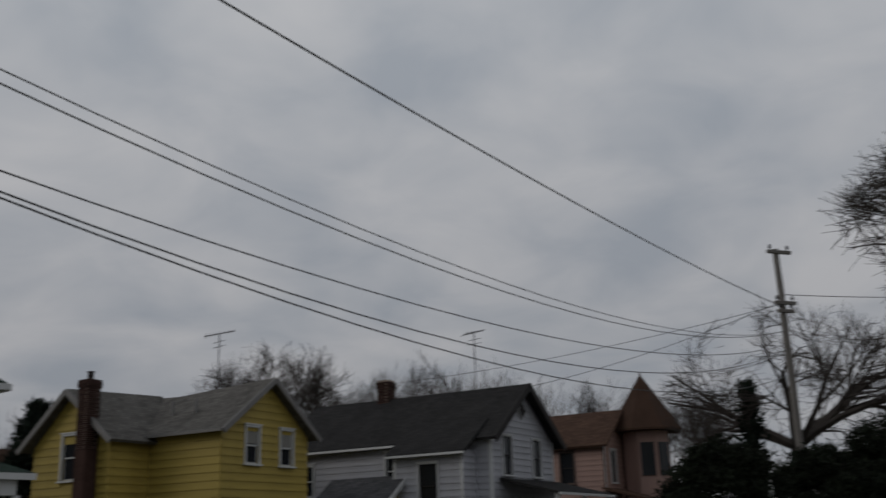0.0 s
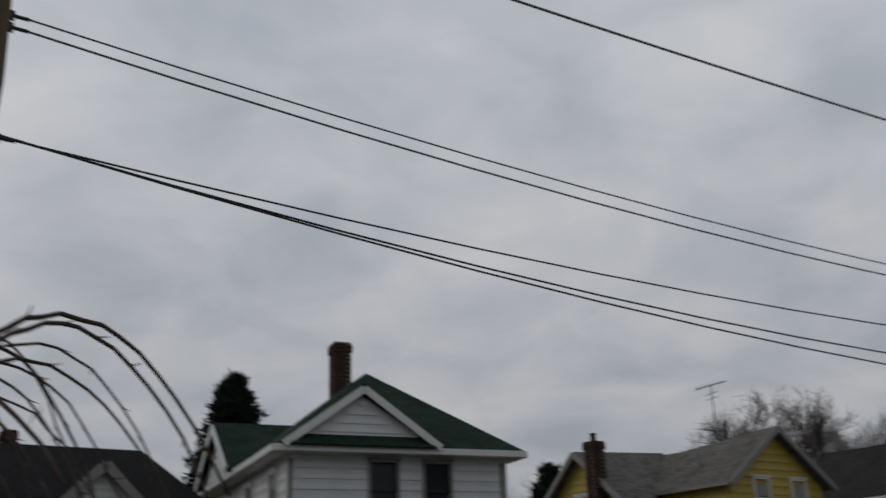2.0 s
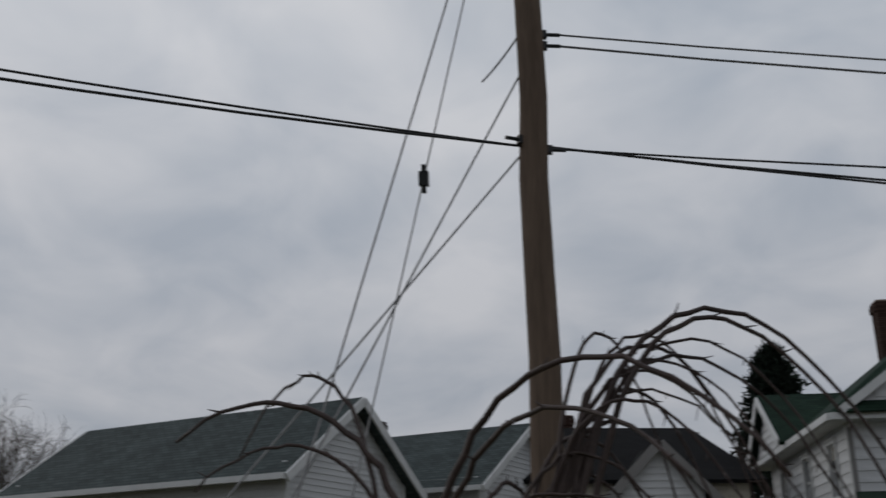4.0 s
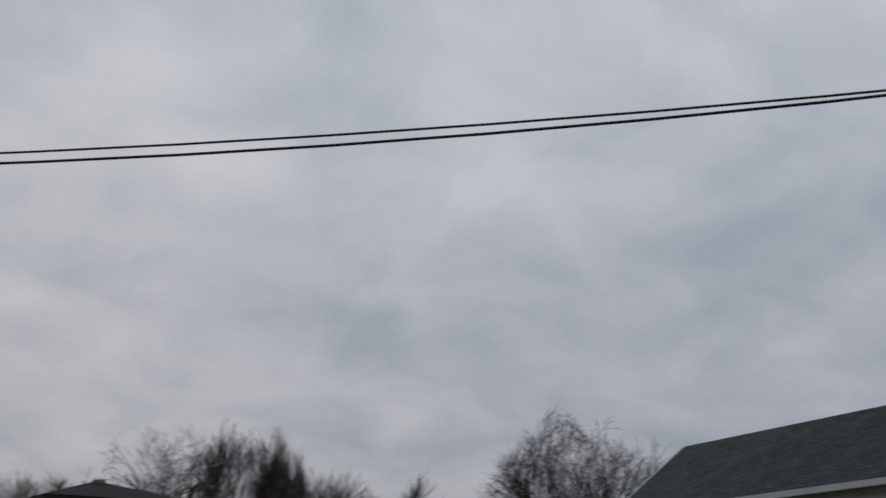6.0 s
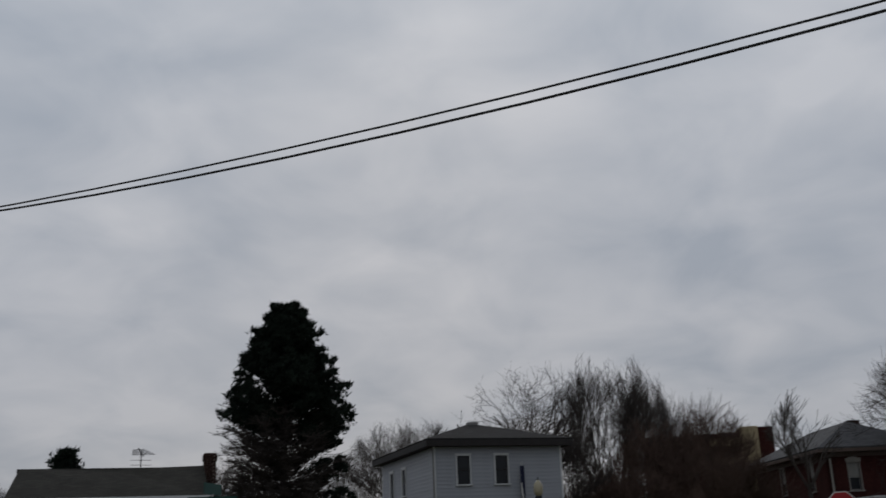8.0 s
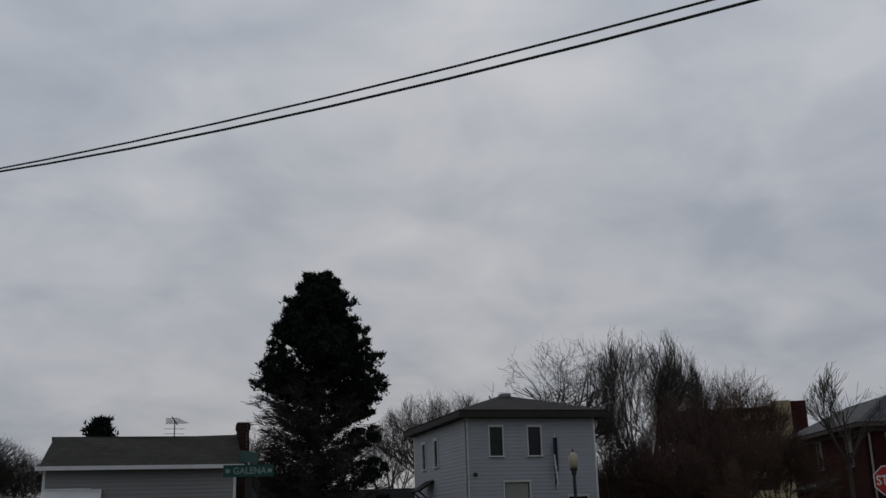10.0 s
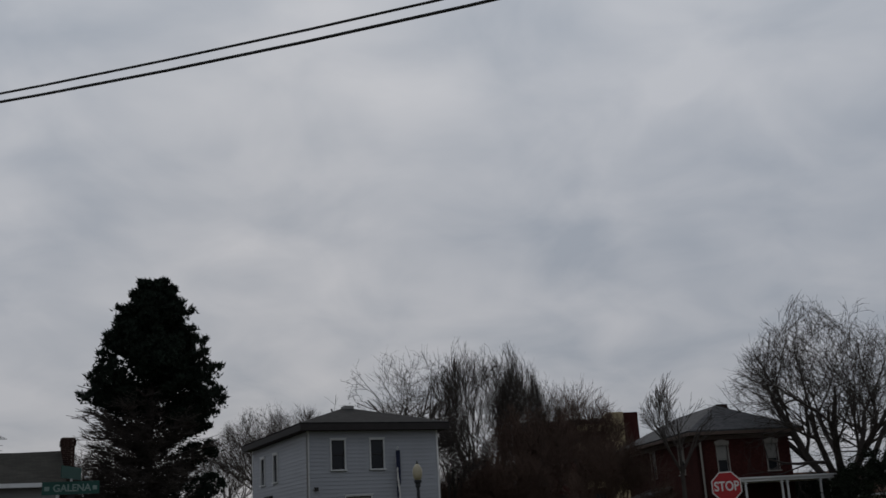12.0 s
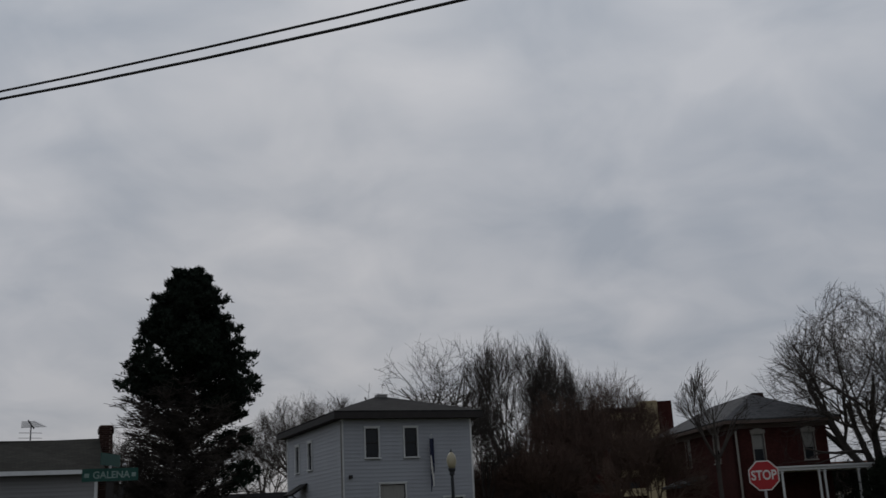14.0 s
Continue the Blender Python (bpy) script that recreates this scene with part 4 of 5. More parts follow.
shed(116.6, 66, 118, 7.5, 6, 2.3, 3.9, white_siding, black_roof, "low white garage with dark roof behind the conifer")
shed(121.2, 75, 120, 5.0, 5, 3.0, 5.2, white_siding, slate_roof, "small pale house half hidden by bare branches")
shed(101.2, 78, 110, 7.5, 6, 2.6, 4.6, cream_siding, black_roof, "low dark-roofed outbuilding behind the pale house")
shed(82.6, 74, 105, 6.0, 6, 2.6, 4.2, cream_siding, brown_roof, "small tan house with brown roof")
shed(23.6, 52, 60, 5.0, 7, 4.5, 6.6, white_siding, brown_roof, "small house behind dark shrubs in the gap")
shed(-22.0, 62, 60, 8.0, 7, 3.0, 4.2, white_siding, slate_roof, "low pale building beyond the far pole")

# ---- utility poles and wires ----
NEAR_POLE, FAR_POLE, NEXT_POLE = Vector((-6.683, 5.412, 0)), Vector((12.4, 36.7, 0)), Vector((-12.45, -23.36, 0))


def utility_pole(at, height, r0, r1, arms, label, wood=pole_wood):
    p = thing("utility_pole", label, "utility pole", Matrix.Translation(at), "wooden poles along the street")
    bm = bmesh.new()
    n = 14
    tube(bm, [(0.012 * math.sin(i * 1.7), 0.012 * math.cos(i * 2.3), -0.5 + (height + 0.5) * i / n) for i in range(n + 1)], [r0 + (r1 - r0) * i / n for i in range(n + 1)], 20)
    part("shaft", bm, wood, p, smooth=True)
    for z, length, turn in arms:
        bm = bmesh.new()
        box(bm, -length / 2, length / 2, -0.06, 0.06, -0.06, 0.06)
        m = Matrix.Translation((0, -0.0, z)) @ pose(0, 0, 0, 0, 0, turn) @ Matrix.Translation((0, -r1 - 0.06, 0))
        arm = part("crossarm", bm, wood, p, m=m)
        for x in (-length / 2 + 0.12, length / 2 - 0.12):
            bm = bmesh.new()
            lathe(bm, [(0.015, 0), (0.015, 0.06), (0.05, 0.07), (0.06, 0.12), (0.04, 0.14), (0.045, 0.19), (0.02, 0.21)], 10, (x, 0, 0.06))
            part("insulator", bm, black_iron, arm)
    return p


def fitting(parent, z, turn, r):
    """A through-bolt clamp with a dead-end loop."""
    bm = bmesh.new()
    box(bm, r - 0.03, r + 0.035, -0.025, 0.025, -0.035, 0.035)
    tube(bm, [(r + 0.03, 0, 0), (r + 0.15, 0, -0.005)], 0.017, 8)
    part("wire_clamp", bm, black_iron, parent, m=Matrix.Translation((0, 0, z)) @ pose(0, 0, 0, 0, 0, turn))


np_ = utility_pole(NEAR_POLE, 10.2, 0.138, 0.104, [(9.7, 2.2, -33)], "tall weathered brown wooden utility pole beside the canes")
for z, turn in ((6.21, 57), (6.1, 57), (5.11, 57), (5.18, -98), (5.09, 140), (5.88, 140), (6.19, 140)):
    fitting(np_, z, turn, 0.119)
fp = utility_pole(FAR_POLE, 11.35, 0.15, 0.11, [(11.2, 1.0, 20), (9.3, 0.9, 20), (9.0, 0.7, 20)], "slim grey wooden utility pole far down the street", far_pole_wood)
utility_pole(NEXT_POLE, 10.5, 0.15, 0.11, [(10.0, 2.0, -98)], "wooden utility pole carrying the paired cables onward")


def up(p, z):
    return Vector((p.x, p.y, z))


wire("power_wire", up(NEAR_POLE, 8.0), up(FAR_POLE, 9.19), 0.371, 0.016, cable_grey, "single bare power wire high over the street")
for z0, z1, sag, r, mat in ((6.233, 8.294, 1.316, 0.009, cable_grey), (6.123, 8.318, 1.426, 0.0105, cable_grey), (5.129, 7.824, 1.271, 0.010, cable_black), (5.147, 7.656, 1.681, 0.011, cable_black), (5.154, 6.739, 1.548, 0.011, cable_black)):
    wire("street_cable", up(NEAR_POLE, z0), up(FAR_POLE, z1), sag, r, mat, "dark sagging cable between two wooden poles")
wire("paired_cable", up(NEAR_POLE, 5.13), up(NEXT_POLE, 7.57), 0.893, 0.010, cable_black, "black cable of a pair over the corner")
wire("paired_cable", up(NEAR_POLE, 5.134), up(NEXT_POLE, 8.15), 1.213, 0.012, cable_black, "thicker black cable of a pair over the corner")
GUY_WAY = Vector((-0.54, -0.84, 0))
for z0, out, r in ((9.29, 2.55, 0.009), (9.38, 2.0, 0.007), (6.0, 3.1, 0.009), (5.2, 4.3, 0.009)):
    aside = Vector((0.02, 0.035, 0)) if z0 > 9 else Vector((0, 0, 0))
    wire("guy_wire", up(NEAR_POLE, z0) + aside, NEAR_POLE + aside + GUY_WAY * out, 0.0, r, guy_steel, "pale steel guy wire slanting from the pole to the ground", "guy wires of the pole")
wire("stub_wire", up(NEAR_POLE, 6.19) + GUY_WAY * 0.1, up(NEAR_POLE, 5.75) + GUY_WAY * 0.42, 0.02, 0.009, cable_grey, "short loose wire end at the pole")
c = up(NEAR_POLE, 9.38) + Vector((0.02, 0.035, 0)) + GUY_WAY * 0.965 - Vector((0, 0, 9.38 / 2.0 * 0.965))
sb = thing("guy_insulator", "small black insulator block on a guy wire", "insulator", Matrix.Translation(c) @ pose(0, 0, 0, 12, 0, 50))
bm = bmesh.new()
box(bm, -0.04, 0.04, -0.04, 0.04, -0.06, 0.06)
part("case", bm, black_iron, sb)
bm = bmesh.new()
tube(bm, [(0, 0, 0.06), (0, 0, 0.12)], 0.02, 8)
tube(bm, [(0, 0, -0.12), (0, 0, -0.06)], 0.02, 8)
part("gland", bm, black_iron, sb)
HW = Matrix.Translation(uv(37.55, 19.5)) @ pose(0, 0, 0, 0, 0, 60)
wire("service_wire", up(FAR_POLE, 9.4), HW @ Vector((3.1, -0.4, 7.75)), 0.25, 0.010, cable_black, "thin service wire running to a house gable")
wire("service_wire", up(FAR_POLE, 9.3), HW @ Vector((3.1, 7.0, 8.6)), 0.3, 0.010, cable_black, "thin service wire running to a house chimney")
wire("street_cable", up(FAR_POLE, 9.65), spot(-34, 62, 13.2), 0.4, 0.014, cable_black, "dark cable leading on down the street")
# ---- signs and the street lamp ----


def letters(parent, body, size, m, mat, name="lettering"):
    cu = bpy.data.curves.new(name, "FONT")
    cu.body, cu.size, cu.align_x, cu.align_y, cu.extrude = body, size, "CENTER", "CENTER", 0.002
    cu.offset = size * 0.018
    tmp = bpy.data.objects.new(name, cu)
    scene.collection.objects.link(tmp)
    me = bpy.data.meshes.new_from_object(tmp.evaluated_get(bpy.context.evaluated_depsgraph_get()))
    bpy.data.objects.remove(tmp)
    me.materials.clear()
    me.materials.append(mat)
    ob = new(name, me)
    ob.parent = parent
    ob.matrix_basis = m
    return ob


def facing(az, d, z):
    """A frame at that place whose -y looks back along the bearing."""
    return Matrix.Translation(spot(az, d, z)) @ pose(0, 0, 0, 0, 0, az)


ss = thing("stop_sign", "red octagonal stop sign with white border on a steel post", "road sign", facing(87.55, 29.9, 0))
bm = bmesh.new()
oct_m = pose(0, 0, 0, 90, 0, 0) @ pose(0, 0, 0, 0, 0, 22.5)
lathe(bm, [(0.405, -0.004), (0.405, 0.004)], 8)
part("border", bm, sign_white, ss, m=Matrix.Translation((0, 0, 2.3)) @ oct_m)
bm = bmesh.new()
lathe(bm, [(0.375, 0.0), (0.375, 0.008)], 8)
part("face", bm, sign_red, ss, m=Matrix.Translation((0, 0, 2.3)) @ oct_m)
letters(ss, "STOP", 0.335, Matrix.Translation((0, -0.012, 2.3)) @ pose(0, 0, 0, 90, 0, 0) @ Matrix.Diagonal((0.78, 1, 1, 1)), sign_white)
bm = bmesh.new()
box(bm, -0.03, 0.03, 0.012, 0.05, 0, 2.6)
part("post", bm, steel, ss)

gs = thing("street_sign", "green street name blade on a dark wooden post", "street sign", facing(119.8, 21.4, 0))
bm = bmesh.new()
box(bm, -0.47, 0.47, -0.006, 0.006, 2.53, 2.75)
part("name_blade", bm, sign_green, gs)
letters(gs, "GALENA", 0.17, Matrix.Translation((0.02, -0.009, 2.635)) @ pose(0, 0, 0, 90, 0, 0) @ Matrix.Diagonal((0.95, 1, 1, 1)), sign_dull)
bm = bmesh.new()
for x0, x1, z0, z1 in ((-0.43, -0.35, 2.6, 2.67), (0.36, 0.43, 2.6, 2.67)):
    box(bm, x0, x1, -0.009, -0.006, z0, z1)
part("small_mark", bm, sign_dull, gs)
bm = bmesh.new()
box(bm, -0.006, 0.006, -0.42, 0.42, 2.79, 3.0)
part("cross_blade", bm, sign_green, gs, m=pose(0, 0, 0, 0, 0, -22))
bm = bmesh.new()
box(bm, -0.065, 0.065, 0.01, 0.14, 0, 2.76)
part("post", bm, dark_paint, gs)
bm = bmesh.new()
box(bm, -0.02, 0.02, -0.03, 0.03, 2.75, 2.8)
part("bracket", bm, steel, gs)

sl = thing("street_lamp", "black cast street lamp with cream acorn globe", "street lamp", Matrix.Translation(spot(102.7, 41.1)))
bm = bmesh.new()
lathe(bm, [(0.2, 0), (0.2, 0.12), (0.13, 0.2), (0.11, 0.7), (0.075, 0.8), (0.06, 3.2), (0.1, 3.25), (0.1, 3.35), (0.14, 3.42), (0.14, 3.48)], 16)
part("post", bm, black_iron, sl, smooth=False)
bm = bmesh.new()
lathe(bm, [(0.11, 3.48), (0.165, 3.62), (0.185, 3.78), (0.16, 3.93), (0.09, 4.03), (0.04, 4.08)], 20)
part("globe", bm, globe_glass, sl, "milky cream lamp globe", smooth=True)
bm = bmesh.new()
lathe(bm, [(0.05, 4.08), (0.05, 4.11), (0.02, 4.13), (0.025, 4.16), (0.005, 4.2)], 10)
part("finial", bm, black_iron, sl)

tp = thing("thin_pole", "thin dark metal pole behind the street sign", "pole", Matrix.Translation(spot(119.3, 50.0)))
bm = bmesh.new()
tube(bm, [(0, 0, 0), (0, 0, 4.6)], [0.07, 0.05], 10)
part("shaft", bm, black_iron, tp)
bm = bmesh.new()
lathe(bm, [(0.06, 4.6), (0.09, 4.64), (0.09, 4.7), (0.02, 4.74)], 10)
part("cap", bm, steel, tp)

lit = bpy.data.materials.new("lit_bulb")
lit.use_nodes = True
lit.node_tree.nodes["Principled BSDF"].inputs["Emission Color"].default_value = (1.0, 0.9, 0.75, 1)
lit.node_tree.nodes["Principled BSDF"].inputs["Emission Strength"].default_value = 3.0
pl = thing("porch_lamp", "small lit bulb lamp outside the tan house", "lamp", Matrix.Translation((-72.66, 12.86, 0)))
bm = bmesh.new()
lathe(bm, [(0.03, 1.98), (0.09, 2.04), (0.09, 2.12), (0.03, 2.18)], 12)
part("bulb", bm, lit, pl)
bm = bmesh.new()
tube(bm, [(0, 0, 0), (0, 0, 1.98)], 0.03, 8)
part("post", bm, black_iron, pl)

# ---- trees ----


def tubes_mesh(name, segs, mat):
    """One mesh of three-sided tapered twigs from (start, end, radius, radius) rows."""
    a = np.array([s[0] for s in segs], float)
    b = np.array([s[1] for s in segs], float)
    r0, r1 = np.array([s[2] for s in segs]), np.array([s[3] for s in segs])
    d = b - a
    d /= np.maximum(np.linalg.norm(d, axis=1, keepdims=True), 1e-6)
    ref = np.where(np.abs(d[:, 2:3]) < 0.9, np.array([[0, 0, 1.0]]), np.array([[1.0, 0, 0]]))
    u = np.cross(d, ref)
    u /= np.linalg.norm(u, axis=1, keepdims=True)
    v = np.cross(d, u)
    k = 4
    rings = []
    for c, r in ((a, r0), (b, r1)):
        for i in range(k):
            t = 2 * math.pi * i / k
            rings.append(c + (u * math.cos(t) + v * math.sin(t)) * r[:, None])
    verts = np.stack(rings, 1).reshape(-1, 3)
    base = np.arange(len(segs))[:, None] * 2 * k
    faces = np.concatenate([base + np.array([[i, (i + 1) % k, k + (i + 1) % k, k + i]]) for i in range(k)])
    me = bpy.data.meshes.new(name)
    me.from_pydata(verts.tolist(), [], faces.tolist())
    me.materials.append(mat)
    return me


def grow(rnd, segs, p, d, length, r, level, levels, spread, lift, gnarl, kids):
    """One branch as a bent chain of pieces, with side branches along it and a fork at its end."""
    n = 4 if level < 2 else 3
    pts = [p]
    for i in range(n):
        d = (d + Vector((rnd.uniform(-1, 1), rnd.uniform(-1, 1), rnd.uniform(-1, 1))) * gnarl + Vector((0, 0, lift * (0.4 if level else 0.2)))).normalized()
        q = pts[-1] + d * length / n
        ra, rb = r * (1 - 0.55 * i / n), r * (1 - 0.55 * (i + 1) / n)
        segs[min(level, 1)].append((tuple(pts[-1]), tuple(q), ra, rb))
        pts.append(q)
        if level < levels and (i > 0 or level):
            for _ in range(kids if level < levels - 1 else kids + 1):
                if rnd.random() < 0.75:
                    axis = d.orthogonal().normalized()
                    axis.rotate(Matrix.Rotation(rnd.uniform(0, 6.283), 3, d))
                    e = d.copy()
                    e.rotate(Matrix.Rotation(rnd.gauss(spread, 0.18), 3, axis))
                    grow(rnd, segs, q, e, length * rnd.uniform(0.52, 0.84), rb * rnd.uniform(0.45, 0.68), level + 1, levels, spread, lift, gnarl, kids)


def bare_tree(name, at, height, label, seed, levels=4, spread=0.7, lift=0.12, gnarl=0.16, kids=2, stems=1, lean=0.0, mat=bark, radius=None, crown_from=0.3, limb=0.5, wide=3.5, twigs=0.5):
    rnd = random.Random(seed)
    segs = [[], []]
    r = radius or height * 0.02
    t = thing(name, label, "tree", Matrix.Translation(at), "bare winter trees")
    top = Vector((0, 0, height * crown_from))
    segs[0].append(((0, 0, -0.2), (0, 0, height * crown_from * 0.5), r * 1.35, r * 1.1))
    segs[0].append(((0, 0, height * crown_from * 0.5), tuple(top), r * 1.1, r))
    for s in range(stems):
        a = 6.283 * s / stems + rnd.uniform(-0.4, 0.4)
        out = lean + rnd.uniform(-0.08, 0.08)
        d = Vector((math.cos(a) * math.sin(out), math.sin(a) * math.sin(out), math.cos(out)))
        grow(rnd, segs, top, d, height * limb * rnd.uniform(0.85, 1.1), r * (0.85 if stems == 1 else 0.62), 0, levels, spread, lift, gnarl, kids)
    tops = sorted(s[1][2] for s in segs[1])
    hi = tops[int(len(tops) * 0.93)]
    f = height / hi
    for g in segs:
        g[:] = [(tuple(c * f for c in s[0]), tuple(c * f for c in s[1]), max(s[2], 0.0085), max(s[3], 0.0065)) for s in g]
    # what outgrows an uneven egg-shaped crown is left off
    mid, tall = height * (0.35 + 0.5 * crown_from), height * (0.65 - 0.5 * crown_from)
    kept = []
    for s in segs[1]:
        x, y, z = s[1]
        a, up_ = math.atan2(y, x), (z - mid) / tall
        k = 1 + 0.13 * math.sin(3 * a + seed) * math.cos(4 * up_ + seed) + 0.07 * math.sin(7 * a + 5 * up_)
        if z < mid or (x * x + y * y) / (wide * wide) + up_ * up_ < k * k:
            if z >= mid or x * x + y * y < (wide * k) ** 2:
                kept.append(s)
    ends = [s for s in kept if s[3] < 0.016]
    for s in ends:
        b, d = Vector(s[1]), Vector(s[1]) - Vector(s[0])
        if d.length < 1e-4:
            continue
        d.normalize()
        for _ in range(int(twigs + rnd.random())):
            e = (d + Vector((rnd.uniform(-1, 1), rnd.uniform(-1, 1), rnd.uniform(-0.6, 1))) * 0.75).normalized() * rnd.uniform(0.2, 0.55)
            kept.append((tuple(b), tuple(b + e), 0.006, 0.0045))
    segs[1][:] = kept
    part_ob = new("trunk", tubes_mesh("trunk", segs[0], mat))
    part_ob.parent = t
    crown = new("crown", tubes_mesh("crown", segs[1], mat))
    crown.parent = t
    return t


def leaf_cloud(name, centres, n, size, mat, rnd, up_bias=0.0):
    """Many small bent needles or leaves strewn about the centres (place, radius)."""
    vs, fs = [], []
    for _ in range(n):
        c, r = rnd.choice(centres)
        o = Vector((rnd.gauss(0, 1), rnd.gauss(0, 1), rnd.gauss(0, 0.7)))
        p = c + o * r * 0.5
        d = Vector((rnd.uniform(-1, 1), rnd.uniform(-1, 1), rnd.uniform(-0.6, 1) + up_bias)).normalized()
        s = d.orthogonal().normalized()
        s.rotate(Matrix.Rotation(rnd.uniform(0, 6.283), 3, d))
        k, w = size * rnd.uniform(0.6, 1.4), size * rnd.uniform(0.14, 0.3)
        i = len(vs)
        vs += [tuple(p - s * w), tuple(p + s * w), tuple(p + d * k)]
        fs.append((i, i + 1, i + 2))
    me = bpy.data.meshes.new(name)
    me.from_pydata(vs, [], fs)
    me.materials.append(mat)
    return me


def conifer(at, height, half, label, seed, bare_below=0.0, n=26000, size=0.3, category="tree"):
    """A dense conifer: whorled limbs that end in upturned tufts; below bare_below of its height only twigs are left on one flank."""
    rnd = random.Random(seed)
    t = thing("conifer", label, category, Matrix.Translation(at))
    bm = bmesh.new()
    tube(bm, [(0.05 * math.sin(i), 0.05 * math.cos(i), height * 0.97 * i / 8 - 0.1) for i in range(9)], [height * 0.019 * (1 - 0.85 * i / 8) for i in range(9)], 8)
    part("trunk", bm, bark, t)
    limbs, tufts = [], []
    z = height * 0.05
    while z < height * 0.985:
        f = z / height
        reach = half * float(np.interp(f, [0, 0.2, 0.45, 0.64, 0.75, 0.87, 0.96, 1], [0.98, 1.0, 1.0, 0.94, 0.68, 0.46, 0.18, 0.03]))
        if not bare_below:
            reach = half * 1.1 * (1 - f) ** 0.75
        for k in range(9):
            a = rnd.uniform(0, 6.283)
            rr = reach * rnd.uniform(0.7, 1.08)
            d = Vector((math.cos(a), math.sin(a), 0))
            p = Vector((0, 0, z))
            prev = p
            low = bare_below + 0.04 * math.sin(3 * a)
            if bare_below and math.cos(a - 2.04) > 0.3:
                low = bare_below - 0.1
            green = f > low or (bare_below and math.cos(a - 2.04) > 0.6 and rnd.random() < 0.42 * (math.sin(z * 4.2) > -0.2))
            if bare_below and not green:
                rr *= rnd.uniform(0.62, 0.98)
            for i in range(1, 6):
                s = i / 5
                q = p + d * rr * s + Vector((0, 0, rr * ((0.26 if green else 0.42) * s * s - 0.05 * s)))
                limbs.append((tuple(prev), tuple(q), 0.03 * (1.05 - s) + 0.01, 0.03 * (0.9 - s) + 0.01))
                prev = q
                if green and s > 0.3:
                    tufts.append((q.copy(), 0.12 + 0.22 * half / 3.0))
                    if s > 0.75:
                        for _ in range(2):
                            tufts.append((q + d * rnd.uniform(0, 0.2) + Vector((rnd.uniform(-0.2, 0.2), rnd.uniform(-0.2, 0.2), rnd.uniform(0.02, 0.28))), 0.14))
                elif not green:
                    for _ in range(5):
                        e = (d + Vector((rnd.uniform(-1, 1), rnd.uniform(-1, 1), rnd.uniform(-0.2, 0.9)))).normalized() * rnd.uniform(0.3, 0.8)
                        limbs.append((tuple(q), tuple(q + e), 0.015, 0.010))
                        for _ in range(4):
                            g = q + e * rnd.uniform(0.3, 0.95)
                            limbs.append((tuple(g), tuple(g + (d * 0.5 + Vector((rnd.uniform(-1, 1), rnd.uniform(-1, 1), rnd.uniform(-0.2, 0.8)))) * 0.3), 0.011, 0.008))
        z += height * 0.021
    ob = new("branchwork", tubes_mesh("branchwork", limbs, bark))
    ob.parent = t
    ob = new("foliage", leaf_cloud("foliage", tufts, n, size, needles, rnd, 0.5))
    ob.parent = t
    return t


conifer(spot(116.3, 45.8), 12.4, 2.66, "tall dark conifer, dense above and twiggy below", 4, 0.55, 72000, 0.2)
conifer(spot(38.4, 46.0), 11.7, 3.0, "dark conifer tip behind the green roof", 9, 0.0, 15000, 0.34)
conifer(spot(127.5, 60.0), 7.5, 2.4, "dark evergreen tip behind the low roof", 11, 0.0, 9000, 0.32)
conifer(spot(21.2, 46.0), 7.4, 2.0, "dark evergreen shrub between two houses", 12, 0.0, 7000, 0.3)
conifer(spot(20.2, 55.0), 7.2, 1.6, "dark evergreen shrub behind the yellow house", 13, 0.0, 7000, 0.3)
conifer(spot(-16.4, 44.0), 7.2, 0.5, "narrow dark evergreen before bare limbs", 14, 0.0, 3500, 0.3)

bare_tree("tree", spot(98.7, 76.0), 14.9, "tall bare tree with many upright fan-like branches", 21, 4, 0.36, 0.2, 0.06, 2, 7, 0.42, radius=0.2, crown_from=0.18, limb=0.42, wide=4.8)
bare_tree("tree", spot(96.9, 80.0), 14.0, "tall bare tree with upright branches", 20, 4, 0.36, 0.2, 0.06, 2, 5, 0.4, radius=0.2, crown_from=0.2, limb=0.42, wide=4.0)
bare_tree("tree", spot(103.4, 70.0), 13.6, "gnarled bare tree leaning over a roof", 22, 4, 0.68, 0.03, 0.2, 2, 6, 0.7, radius=0.36, crown_from=0.32, limb=0.42, wide=4.8)
bare_tree("tree", spot(100.6, 66.0), 8.8, "bare spindly tree beside the pale house", 23, 4, 0.5, 0.1, 0.12, 2, 3, 0.4, crown_from=0.25, limb=0.45, wide=2.4)
bare_tree("tree", spot(93.6, 88.0), 12.6, "dense russet-twigged bare tree", 24, 4, 0.5, 0.12, 0.1, 2, 9, 0.55, mat=brown_twigs, crown_from=0.15, limb=0.4, wide=4.8, twigs=0.7)
bare_tree("tree", spot(96.4, 70.0), 9.2, "bare tree with dense russet twigs", 25, 4, 0.55, 0.1, 0.12, 2, 9, 0.62, mat=brown_twigs, crown_from=0.12, limb=0.4, wide=4.2, twigs=0.7)
bare_tree("tree", spot(92.2, 53.0), 5.6, "bushy bare tree before the brick house", 26, 4, 0.55, 0.1, 0.12, 2, 5, 0.6, mat=brown_twigs, crown_from=0.12, limb=0.4, wide=2.8, twigs=0.7)
bare_tree("tree", spot(88.75, 52.0), 8.3, "small bare tree before the brick house", 27, 3, 0.42, 0.16, 0.07, 2, 6, 0.5, radius=0.1, crown_from=0.5, limb=0.32, wide=1.9, twigs=0)
